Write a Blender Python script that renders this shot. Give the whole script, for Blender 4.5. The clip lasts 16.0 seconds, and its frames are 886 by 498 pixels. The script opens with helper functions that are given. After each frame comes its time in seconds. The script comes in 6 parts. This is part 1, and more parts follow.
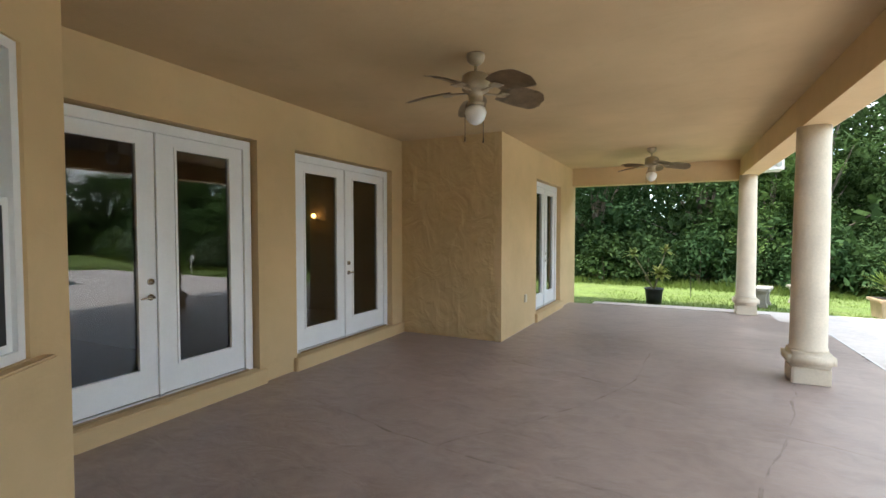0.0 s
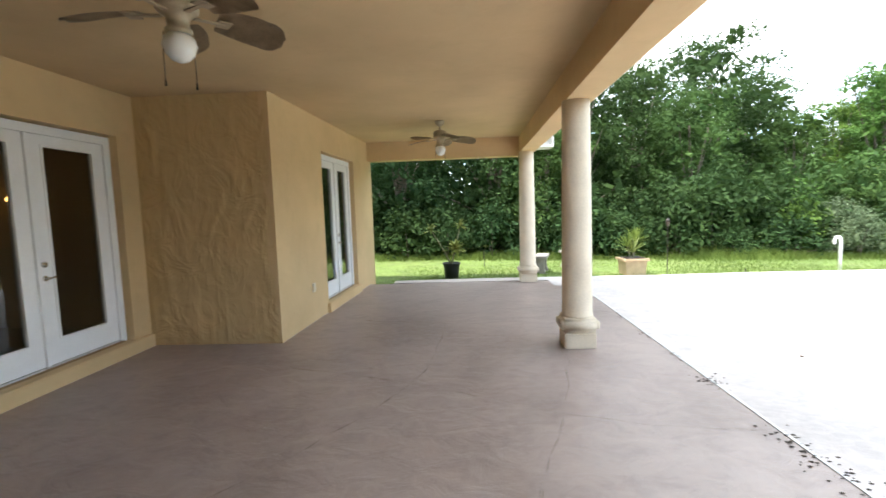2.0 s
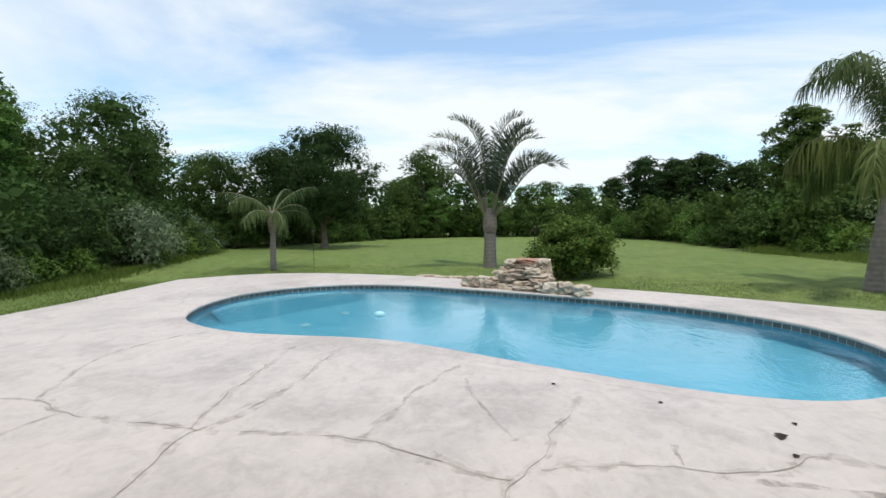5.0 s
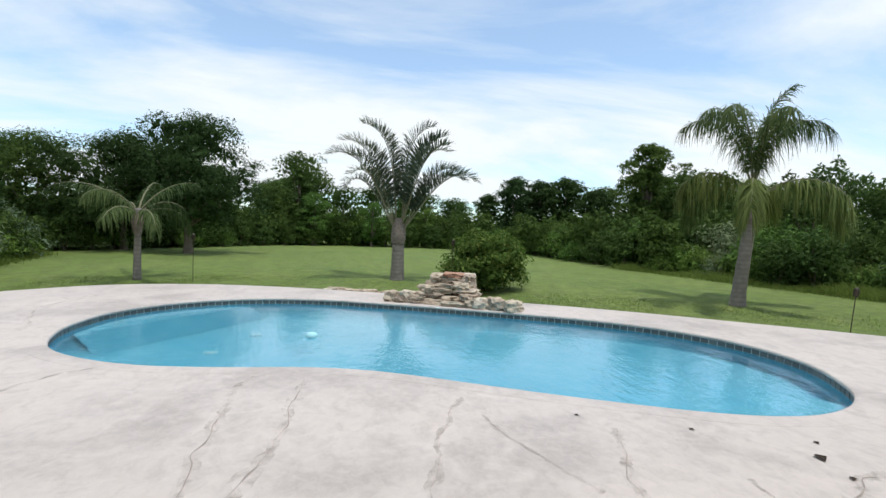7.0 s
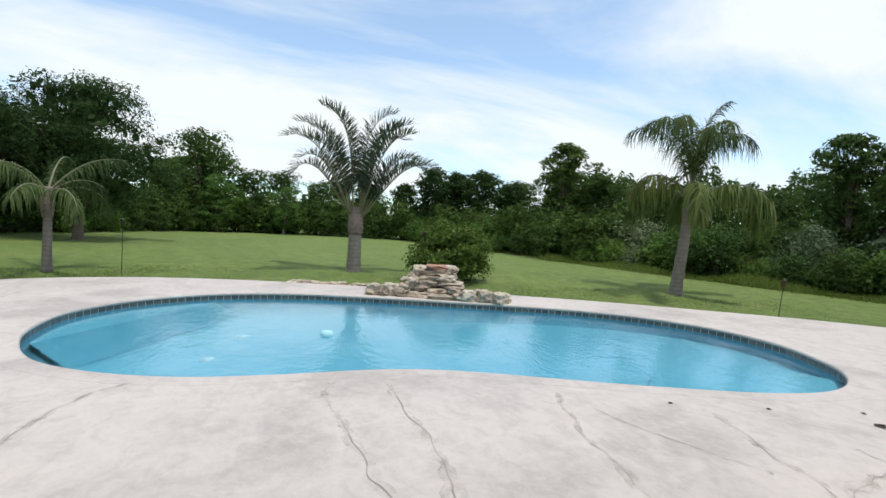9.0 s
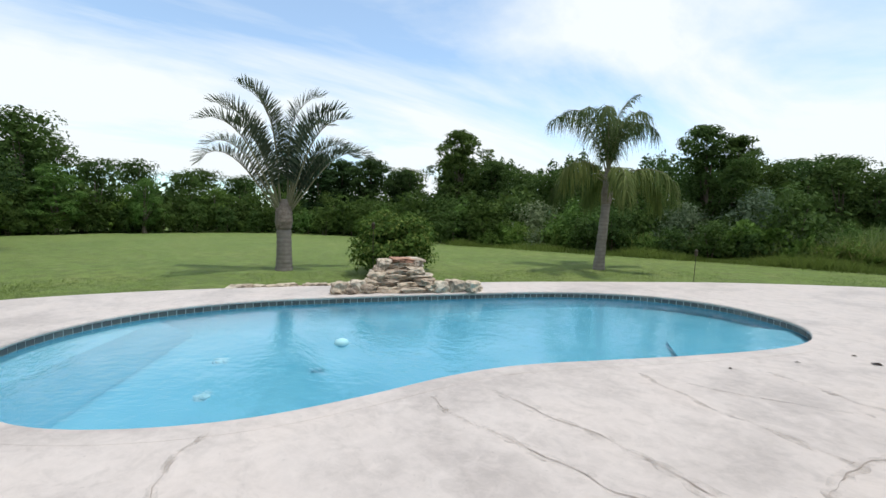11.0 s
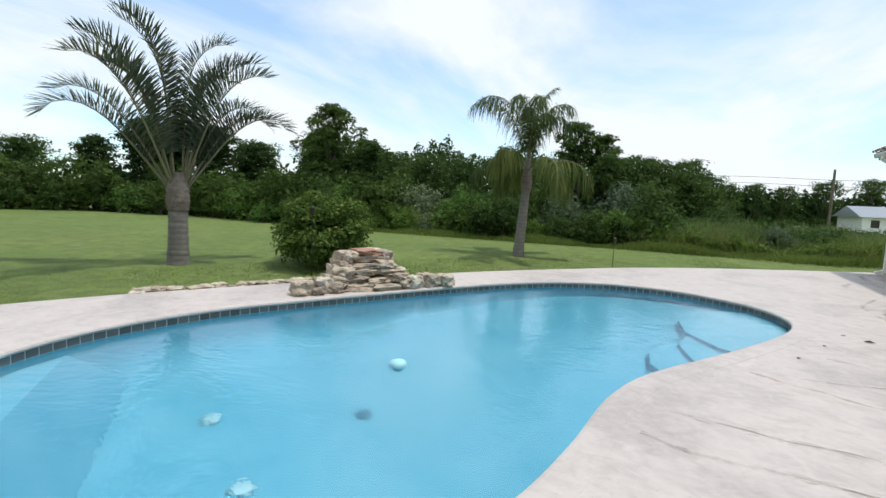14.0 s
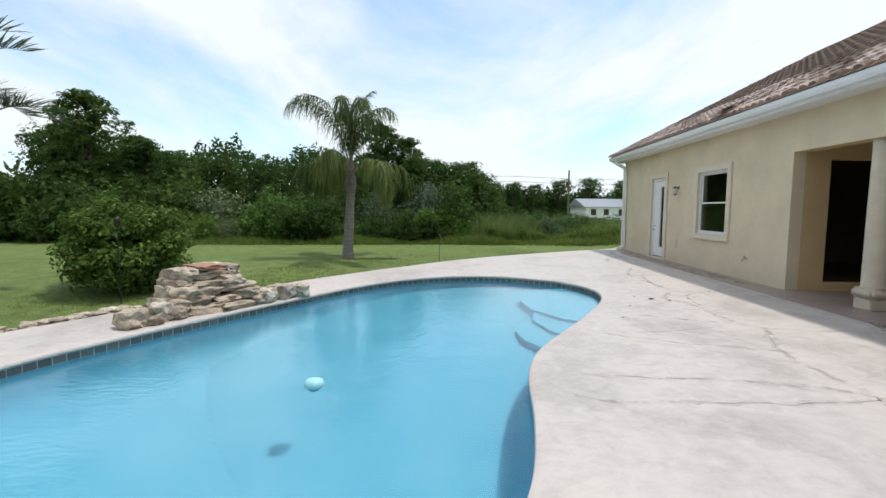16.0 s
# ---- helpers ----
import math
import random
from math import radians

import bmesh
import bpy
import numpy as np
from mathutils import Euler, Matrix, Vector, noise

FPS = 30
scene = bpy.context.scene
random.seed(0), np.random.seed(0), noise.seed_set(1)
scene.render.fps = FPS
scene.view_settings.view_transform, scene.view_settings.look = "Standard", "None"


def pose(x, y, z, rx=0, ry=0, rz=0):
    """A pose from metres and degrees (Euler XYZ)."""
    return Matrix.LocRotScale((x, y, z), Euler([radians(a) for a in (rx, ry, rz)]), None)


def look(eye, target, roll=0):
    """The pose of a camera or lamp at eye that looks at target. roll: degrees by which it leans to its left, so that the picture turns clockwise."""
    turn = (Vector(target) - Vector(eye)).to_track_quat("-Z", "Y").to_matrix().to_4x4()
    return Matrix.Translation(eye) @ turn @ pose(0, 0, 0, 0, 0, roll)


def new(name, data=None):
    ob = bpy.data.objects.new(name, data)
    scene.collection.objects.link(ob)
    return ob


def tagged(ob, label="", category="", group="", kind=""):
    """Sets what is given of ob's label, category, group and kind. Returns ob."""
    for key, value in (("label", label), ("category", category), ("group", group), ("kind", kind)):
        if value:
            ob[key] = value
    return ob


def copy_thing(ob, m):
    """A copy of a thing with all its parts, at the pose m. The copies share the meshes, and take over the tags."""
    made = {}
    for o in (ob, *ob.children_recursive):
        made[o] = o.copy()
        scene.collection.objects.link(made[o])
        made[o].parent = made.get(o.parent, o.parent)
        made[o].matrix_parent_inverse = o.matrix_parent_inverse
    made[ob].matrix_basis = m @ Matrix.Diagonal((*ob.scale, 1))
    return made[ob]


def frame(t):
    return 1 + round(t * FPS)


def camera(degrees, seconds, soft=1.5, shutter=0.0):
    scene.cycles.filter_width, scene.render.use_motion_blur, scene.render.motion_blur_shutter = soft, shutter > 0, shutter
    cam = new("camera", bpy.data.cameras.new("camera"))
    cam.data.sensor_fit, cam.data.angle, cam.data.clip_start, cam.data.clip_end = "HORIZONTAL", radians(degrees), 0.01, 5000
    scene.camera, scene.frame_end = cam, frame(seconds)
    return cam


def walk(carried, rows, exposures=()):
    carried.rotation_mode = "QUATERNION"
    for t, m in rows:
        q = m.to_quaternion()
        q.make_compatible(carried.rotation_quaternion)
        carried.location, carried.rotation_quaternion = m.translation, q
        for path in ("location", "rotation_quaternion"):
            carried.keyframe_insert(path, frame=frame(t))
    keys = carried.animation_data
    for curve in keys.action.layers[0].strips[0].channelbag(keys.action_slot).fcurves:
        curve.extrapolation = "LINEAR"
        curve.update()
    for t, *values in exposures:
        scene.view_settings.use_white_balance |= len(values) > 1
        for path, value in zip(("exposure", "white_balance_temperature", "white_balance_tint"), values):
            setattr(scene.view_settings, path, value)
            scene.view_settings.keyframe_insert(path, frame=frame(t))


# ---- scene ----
cam = camera(87.5, 16.0, soft=1.5, shutter=0.1)
PATH = [
    (0.0, 0.627, 0.620, 1.679, 26.11, -2.07, -0.02),
    (0.5, 0.673, 0.923, 1.673, 28.00, -3.18, -0.13),
    (1.0, 0.744, 1.159, 1.672, 27.43, -3.12, 0.36),
    (1.5, 0.789, 1.320, 1.673, 21.06, -2.99, 0.99),
    (2.0, 0.821, 1.584, 1.684, 3.46, -5.08, 1.85),
    (2.5, 0.950, 1.897, 1.669, -21.38, -6.15, 2.40),
    (3.0, 1.121, 2.242, 1.660, -40.53, -5.53, 2.15),
    (3.5, 1.312, 2.609, 1.649, -55.90, -4.09, 2.07),
    (4.0, 1.522, 2.958, 1.644, -67.65, -3.60, 1.62),
    (4.5, 1.727, 3.242, 1.640, -75.70, -3.53, 1.21),
    (5.0, 1.898, 3.561, 1.642, -84.94, -3.44, 0.61),
    (7.5, 2.762, 5.413, 1.666, -104.33, -2.13, -1.94),
    (8.0, 2.897, 5.844, 1.665, -107.89, -2.48, -1.69),
    (10.5, 4.405, 8.362, 1.631, -125.78, -3.46, -3.21),
    (11.0, 4.807, 8.617, 1.639, -130.81, -3.97, -0.83),
    (11.5, 5.310, 8.858, 1.651, -135.18, -3.62, 0.81),
    (12.0, 5.860, 9.040, 1.664, -139.16, -3.73, 0.20),
    (12.5, 6.373, 9.192, 1.675, -142.32, -3.61, -1.84),
    (13.0, 6.863, 9.364, 1.678, -146.36, -3.95, -2.73),
    (13.5, 7.317, 9.513, 1.667, -149.51, -5.29, -2.71),
    (14.0, 7.757, 9.665, 1.664, -151.52, -5.70, -2.49),
    (14.5, 8.177, 9.736, 1.669, -155.95, -5.26, -1.35),
    (15.0, 8.505, 9.789, 1.676, -162.34, -3.99, -0.22),
    (15.5, 8.809, 9.924, 1.654, -170.33, -3.60, -0.56),
    (16.0, 8.973, 10.003, 1.642, -177.39, -4.90, -0.34),
]
EXPOSURES = [(0.0, 2.06), (1.2, 2.10), (1.7, 2.14), (2.3, 1.88), (2.6, 1.36), (3.0, 0.72), (3.6, 0.27), (4.5, 0.03), (16.0, 0.03)]
walk(cam, [(t, pose(x, y, z, 90 + p, r, yaw)) for t, x, y, z, yaw, p, r in PATH], EXPOSURES)

# ---- world, sun ----
SUN_ELEV, SUN_FROM = 74.0, 215.0        # degrees; the side the sun stands on, counted from +x towards +y
world = bpy.data.worlds.new("sky")
scene.world = world
world.use_nodes = True
wn, wl = world.node_tree.nodes, world.node_tree.links
sky = wn.new("ShaderNodeTexSky")
sky.sky_type, sky.sun_disc = "NISHITA", False
sky.sun_elevation, sky.sun_rotation = radians(SUN_ELEV), radians(90 - SUN_FROM)
sky.air_density, sky.dust_density, sky.ozone_density = 1.0, 0.3, 2.0
bg = wn["Background"]
bg.inputs[1].default_value = 0.148
gen = wn.new("ShaderNodeTexCoord")
sep = wn.new("ShaderNodeSeparateXYZ")
wl.new(gen.outputs["Generated"], sep.inputs[0])


def wmath(op, a, b=None):
    n = wn.new("ShaderNodeMath")
    n.operation = op
    for k, v in enumerate((a, b)):
        if v is None:
            continue
        if isinstance(v, (int, float)):
            n.inputs[k].default_value = v
        else:
            wl.new(v, n.inputs[k])
    return n.outputs[0]


# thin cloud sheet: the direction laid on a flat layer overhead
up = wmath("ADD", wmath("MAXIMUM", sep.outputs[2], 0.0), 0.16)
flat = wn.new("ShaderNodeCombineXYZ")
wl.new(wmath("DIVIDE", sep.outputs[0], up), flat.inputs[0])
wl.new(wmath("DIVIDE", sep.outputs[1], up), flat.inputs[1])
streak = wn.new("ShaderNodeMapping")
streak.inputs["Scale"].default_value = (1.0, 0.5, 1.0)
streak.inputs["Rotation"].default_value = (0, 0, radians(60))
streak.inputs["Location"].default_value = (0.35, 0.6, 0)
wl.new(flat.outputs[0], streak.inputs[0])
cloud = wn.new("ShaderNodeTexNoise")
cloud.inputs["Scale"].default_value, cloud.inputs["Detail"].default_value = 0.78, 8
cloud.inputs["Roughness"].default_value, cloud.inputs["Distortion"].default_value = 0.56, 0.55
wl.new(streak.outputs[0], cloud.inputs["Vector"])
cover = wn.new("ShaderNodeValToRGB")
cover.color_ramp.elements[0].position, cover.color_ramp.elements[1].position = 0.37, 0.55
cover.color_ramp.elements[0].color = (0.2, 0.2, 0.2, 1)
wl.new(cloud.outputs[0], cover.inputs[0])
white = wn.new("ShaderNodeMix")
white.data_type = "RGBA"
wl.new(cover.outputs[0], white.inputs["Factor"])
clear = wn.new("ShaderNodeMix")
clear.data_type, clear.blend_type = "RGBA", "MULTIPLY"
clear.inputs["Factor"].default_value = 1.0
clear.inputs["B"].default_value = (1.2, 1.42, 1.45, 1)
wl.new(sky.outputs[0], clear.inputs["A"])
wl.new(clear.outputs["Result"], white.inputs["A"])
white.inputs["B"].default_value = (6.25, 6.65, 6.85, 1)
wl.new(white.outputs["Result"], bg.inputs[0])

sun = new("sun", bpy.data.lights.new("sun", "SUN"))
sun.data.energy, sun.data.angle, sun.data.color = 2.45, radians(2.5), (1.0, 0.96, 0.9)
sun_way = Vector((math.cos(radians(SUN_ELEV)) * math.cos(radians(SUN_FROM)), math.cos(radians(SUN_ELEV)) * math.sin(radians(SUN_FROM)), math.sin(radians(SUN_ELEV))))
sun.matrix_world = look(sun_way * 50, (0, 0, 0))

# ---- materials ----


class Mat:
    """A node material with a few shorthands."""

    def __init__(self, name, color=(0.5, 0.5, 0.5), rough=0.6, metal=0.0):
        self.m = bpy.data.materials.new(name)
        self.m.use_nodes = True
        self.n, self.l = self.m.node_tree.nodes, self.m.node_tree.links
        self.b = self.n["Principled BSDF"]
        self.set("Base Color", (*color, 1))
        self.set("Roughness", rough)
        self.set("Metallic", metal)

    def set(self, key, value):
        if hasattr(value, "is_linked"):
            self.l.new(value, self.b.inputs[key])
        else:
            self.b.inputs[key].default_value = value

    def node(self, kind, **inputs):
        n = self.n.new(kind)
        for k, v in inputs.items():
            k = k.replace("_", " ")
            if hasattr(v, "is_linked"):
                self.l.new(v, n.inputs[k])
            else:
                n.inputs[k].default_value = v
        return n

    def coords(self, scale=(1, 1, 1), own=False):
        c = self.n.new("ShaderNodeTexCoord" if own else "ShaderNodeNewGeometry")
        mp = self.n.new("ShaderNodeMapping")
        mp.inputs["Scale"].default_value = scale
        self.l.new(c.outputs["Object" if own else "Position"], mp.inputs[0])
        return mp.outputs[0]

    def noise(self, scale, detail=4, rough=0.55, vec=None, distort=0.0):
        return self.node("ShaderNodeTexNoise", Scale=scale, Detail=detail, Roughness=rough, Distortion=distort, Vector=vec or self.coords()).outputs[0]

    def ramp(self, fac, stops):
        r = self.n.new("ShaderNodeValToRGB")
        e = r.color_ramp.elements
        while len(e) < len(stops):
            e.new(0.5)
        for k, (p, c) in zip(e, stops):
            k.position, k.color = p, (*c, 1) if len(c) == 3 else c
        self.l.new(fac, r.inputs[0])
        return r.outputs[0]

    def mix(self, fac, a, b, blend="MIX"):
        x = self.n.new("ShaderNodeMix")
        x.data_type, x.blend_type = "RGBA", blend
        for k, v in (("Factor", fac), ("A", a), ("B", b)):
            if hasattr(v, "is_linked"):
                self.l.new(v, x.inputs[k])
            else:
                x.inputs[k].default_value = v if k == "Factor" else (*v, 1)
        return x.outputs["Result"]

    def math(self, op, a, b=0.0):
        x = self.n.new("ShaderNodeMath")
        x.operation = op
        for k, v in enumerate((a, b)):
            if hasattr(v, "is_linked"):
                self.l.new(v, x.inputs[k])
            else:
                x.inputs[k].default_value = v
        return x.outputs[0]

    def bump(self, height, strength=0.3, dist=0.01, normal=None):
        x = self.node("ShaderNodeBump", Strength=strength, Distance=dist, Height=height)
        if normal:
            self.l.new(normal, x.inputs["Normal"])
        self.set("Normal", x.outputs[0])
        return x.outputs[0]


def g(v):
    return (v, v, v)


def speckled(name, color, rough, amount=0.25, scale=6, fine=60, bump=0.15, dist=0.004, metal=0.0):
    """Paint, metal, stone: the colour broken at two scales, with fine relief."""
    a = Mat(name, color, rough, metal)
    big, small = a.noise(scale, 4), a.noise(fine, 3)
    dark = tuple(c * (1 - amount) for c in color)
    lite = tuple(min(1, c * (1 + amount * 0.7)) for c in color)
    c1 = a.ramp(big, [(0.3, dark), (0.7, lite)])
    a.set("Base Color", a.mix(0.35, c1, a.ramp(small, [(0.3, dark), (0.7, lite)])))
    a.bump(small, bump, dist)
    return a.m


def stucco(name, color, trowel):
    a = Mat(name, color, 0.85)
    big = a.noise(0.9, 5)
    tone = a.ramp(big, [(0.3, tuple(c * 0.88 for c in color)), (0.7, tuple(c * 1.06 for c in color))])
    grime = a.ramp(a.noise(3.0, 6, 0.65), [(0.55, g(0.0)), (0.8, g(0.35))])
    a.set("Base Color", a.mix(grime, tone, tuple(c * 0.72 for c in color)))
    wave = a.noise(1.0, 3, 0.5, a.coords((2.2, 2.2, 3.4) if not trowel else (3.0, 3.0, 2.4)), 1.4)
    n1 = a.bump(wave, 0.35 if not trowel else 0.75, 0.02 if not trowel else 0.06)
    a.bump(a.noise(70, 4), 0.25, 0.004, n1)
    return a.m


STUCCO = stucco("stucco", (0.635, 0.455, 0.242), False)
# the porch stucco's paint made paler, for faces in open daylight
OUTSIDE_LIT = stucco("outside_stucco_lit", (0.72, 0.605, 0.43), False)
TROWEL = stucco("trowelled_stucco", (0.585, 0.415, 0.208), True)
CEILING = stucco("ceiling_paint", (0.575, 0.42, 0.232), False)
TRIM = speckled("pale_trim", (0.72, 0.64, 0.50), 0.8, 0.1)
WHITE = speckled("white_paint", (0.86, 0.86, 0.86), 0.35, 0.05, 3, 40, 0.03)
VINYL = speckled("white_vinyl", (0.78, 0.78, 0.77), 0.4, 0.05)
COLUMN = speckled("cast_stone", (0.66, 0.57, 0.44), 0.85, 0.16, 3.5, 45, 0.35, 0.008)
CHROME = Mat("chrome", (0.62, 0.58, 0.52), 0.22, 1.0).m
BRONZE = speckled("dark_bronze", (0.06, 0.05, 0.04), 0.45, 0.3, metal=0.6)
BLACKP = speckled("black_plastic", (0.012, 0.012, 0.013), 0.45, 0.2)
TERRA = speckled("terracotta", (0.50, 0.36, 0.22), 0.85, 0.25, 5, 50, 0.3)
STONEB = speckled("bench_stone", (0.30, 0.27, 0.23), 0.9, 0.3, 5, 50, 0.4)
PVC = speckled("pvc", (0.8, 0.8, 0.79), 0.35, 0.04)
SOIL = speckled("soil", (0.05, 0.035, 0.022), 0.95, 0.4, 8, 60, 0.8, 0.02)
FANMETAL = speckled("fan_metal", (0.42, 0.34, 0.23), 0.5, 0.2, metal=0.2)
BLADE = speckled("fan_blade", (0.32, 0.24, 0.15), 0.55, 0.3, 12, 90, 0.3)
OPAL = Mat("opal_glass", (0.85, 0.84, 0.8), 0.25).m
BARK = speckled("bark", (0.16, 0.13, 0.10), 0.95, 0.4, 3, 18, 0.9, 0.04)
PALMBARK = Mat("palm_bark", (0.25, 0.23, 0.21), 0.95)
ringv = PALMBARK.node("ShaderNodeTexWave", Scale=2.6, Distortion=3.0, Detail=3.0, Vector=PALMBARK.coords((0.4, 0.4, 1.0)))
ringv.bands_direction = "Z"
PALMBARK.set("Base Color", PALMBARK.mix(PALMBARK.noise(9, 4), (0.13, 0.115, 0.10), PALMBARK.ramp(ringv.outputs[1], [(0.0, (0.235, 0.215, 0.195)), (0.5, (0.29, 0.268, 0.245))])))
PALMBARK.bump(ringv.outputs[1], 0.25, 0.015)
PALMBARK = PALMBARK.m
BOOT = speckled("palm_boot", (0.20, 0.17, 0.14), 0.95, 0.45, 10, 40, 0.8, 0.03)
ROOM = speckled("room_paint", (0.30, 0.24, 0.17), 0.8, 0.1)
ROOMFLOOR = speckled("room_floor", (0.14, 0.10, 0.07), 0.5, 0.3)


def foliage(name, dark, lite, through_light=0.3, yellow=None):
    a = Mat(name, dark, 0.72)
    geo = a.n.new("ShaderNodeNewGeometry")
    info = a.n.new("ShaderNodeObjectInfo")
    c = a.ramp(geo.outputs["Random Per Island"], [(0.0, dark), (0.75, lite), (1.0, yellow or lite)])
    patch = a.noise(0.35, 3)
    c = a.mix(a.ramp(patch, [(0.35, g(0.0)), (0.65, g(0.5))]), c, tuple(v * 0.62 for v in dark))
    tint = a.ramp(info.outputs["Random"], [(0.0, (0.82, 0.92, 0.9)), (1.0, (1.12, 1.06, 0.85))])
    c = a.mix(1.0, c, tint, "MULTIPLY")
    a.set("Base Color", c)
    a.set("Specular IOR Level", 0.12)
    tr = a.node("ShaderNodeBsdfTranslucent", Color=c)
    mx = a.node("ShaderNodeMixShader", Fac=through_light)
    a.l.new(a.b.outputs[0], mx.inputs[1])
    a.l.new(tr.outputs[0], mx.inputs[2])
    a.l.new(mx.outputs[0], a.n["Material Output"].inputs[0])
    return a.m


LEAF = foliage("leaf_oak", (0.050, 0.094, 0.026), (0.100, 0.160, 0.044))
# for dark green trees, and for north growth coloured as if in shade
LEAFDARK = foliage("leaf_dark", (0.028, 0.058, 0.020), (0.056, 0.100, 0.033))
LEAFLITE = foliage("leaf_light", (0.088, 0.165, 0.038), (0.165, 0.27, 0.065))
LEAFGREY = foliage("leaf_grey", (0.10, 0.15, 0.09), (0.22, 0.28, 0.18))
LEAFBUSH = foliage("leaf_bush", (0.05, 0.10, 0.02), (0.15, 0.225, 0.045), 0.3, (0.30, 0.33, 0.09))
FROND = foliage("palm_frond", (0.05, 0.085, 0.035), (0.13, 0.18, 0.075), 0.25)
FRONDYEL = foliage("palm_frond_old", (0.10, 0.14, 0.045), (0.22, 0.26, 0.09), 0.3)
FRONDGREY = foliage("palm_frond_grey", (0.05, 0.072, 0.05), (0.14, 0.17, 0.115), 0.25)
STALK = speckled("frond_stalk", (0.17, 0.17, 0.09), 0.6, 0.2)
DRACA = foliage("dracaena_leaf", (0.20, 0.25, 0.075), (0.40, 0.44, 0.16), 0.35, (0.7, 0.7, 0.4))
REED = foliage("reed", (0.10, 0.15, 0.045), (0.19, 0.25, 0.085), 0.5, (0.30, 0.29, 0.16))
TURF = foliage("turf_blade", (0.11, 0.16, 0.036), (0.19, 0.25, 0.065), 0.5)

TINT = Mat("dark_glass", (0.35, 0.36, 0.36), 0.0)
TINT.set("Transmission Weight", 1.0)
TINT.set("IOR", 1.72)
TINT = TINT.m
SCREEN = speckled("insect_screen", (0.035, 0.036, 0.038), 0.75, 0.2, 8, 90, 0.2)


def concrete(name, light, dark, pink, gloss, relief):
    """Stamped, stained concrete: cloudy stain, fine stamped relief, wandering hairline seams."""
    a = Mat(name, light, 0.62)
    v = a.coords()
    cloud = a.noise(0.7, 6, 0.6, v, 0.6)
    c = a.ramp(cloud, [(0.36, dark), (0.5, light), (0.64, pink)])
    fine = a.noise(3.2, 9, 0.66, a.coords((1, 1.35, 1)), 0.8)
    c = a.mix(a.ramp(fine, [(0.47, g(0.0)), (0.66, g(0.42))]), c, tuple(x * 0.8 for x in dark))
    c = a.mix(a.ramp(a.noise(9, 7, 0.7, a.coords((1, 1.2, 1)), 0.5), [(0.4, g(0.24)), (0.58, g(0.0))]), c, tuple(min(1, x * 1.25) for x in light))
    pale = a.noise(2.1, 6, 0.6, a.coords((1.4, 0.8, 1)), 1.0)
    c = a.mix(a.ramp(pale, [(0.55, g(0.0)), (0.75, g(0.5))]), c, tuple(min(1, x * 1.22) for x in light))
    spot = a.noise(23, 3)
    c = a.mix(a.ramp(spot, [(0.68, g(0.0)), (0.76, g(0.4))]), c, tuple(x * 0.5 for x in dark))
    a.set("Base Color", c)
    a.set("Roughness", a.ramp(cloud, [(0.3, g(gloss[0])), (0.7, g(gloss[1]))]))
    n1 = a.bump(fine, relief, 0.018)
    a.bump(a.noise(40, 4), 0.2, 0.004, n1)
    return a.m


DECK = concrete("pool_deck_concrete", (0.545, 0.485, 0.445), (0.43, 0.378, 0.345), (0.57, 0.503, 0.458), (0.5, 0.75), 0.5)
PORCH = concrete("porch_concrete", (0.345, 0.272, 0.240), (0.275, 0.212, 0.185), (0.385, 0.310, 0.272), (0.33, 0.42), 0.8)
SEAM = speckled("seam_dirt", (0.36, 0.31, 0.27), 0.95, 0.35, 5, 40, 0.6, 0.01)


def stain(name, colour, cover):
    """A worn stain that covers its ground in uneven patches."""
    a = Mat(name, colour, 0.9)
    f = a.ramp(a.noise(4.5, 6, 0.65, a.coords(), 0.4), [(0.46, g(0.0)), (0.68, g(cover))])
    tr = a.node("ShaderNodeBsdfTransparent")
    mx = a.node("ShaderNodeMixShader", Fac=f)
    a.l.new(tr.outputs[0], mx.inputs[1])
    a.l.new(a.b.outputs[0], mx.inputs[2])
    a.l.new(mx.outputs[0], a.n["Material Output"].inputs[0])
    return a.m


SEAMSTAIN = stain("seam_stain", (0.40, 0.35, 0.30), 0.42)
STRIP = speckled("joint_strip", (0.62, 0.60, 0.57), 0.5, 0.15)

t_ = Mat("waterline_tile", (0.11, 0.11, 0.105), 0.45)
inf = t_.n.new("ShaderNodeObjectInfo")
t_.set("Base Color", t_.mix(t_.noise(14, 4), t_.ramp(inf.outputs["Random"], [(0.0, (0.12, 0.10, 0.085)), (0.6, (0.19, 0.16, 0.135)), (1.0, (0.28, 0.24, 0.20))]), (0.10, 0.11, 0.115)))
TILE = t_.m
GROUT = speckled("grout", (0.55, 0.53, 0.50), 0.9, 0.2)
a = Mat("pool_plaster", (0.15, 0.37, 0.47), 0.8)
a.set("Base Color", a.ramp(a.noise(1.6, 5), [(0.3, (0.068, 0.32, 0.445)), (0.7, (0.11, 0.37, 0.49))]))
a.bump(a.noise(30, 3), 0.2, 0.004)
PLASTER = a.m
a = Mat("water", (0.92, 0.98, 1.0), 0.0)
a.set("Transmission Weight", 1.0)
a.set("IOR", 1.33)
w1 = a.noise(3.2, 3, 0.5, a.coords((1.0, 1.7, 1)), 0.6)
w2 = a.noise(11.0, 2, 0.5, a.coords((1.0, 1.5, 1)))
n1 = a.bump(w1, 0.2, 0.035)
a.bump(w2, 0.3, 0.014, n1)
WATER = a.m

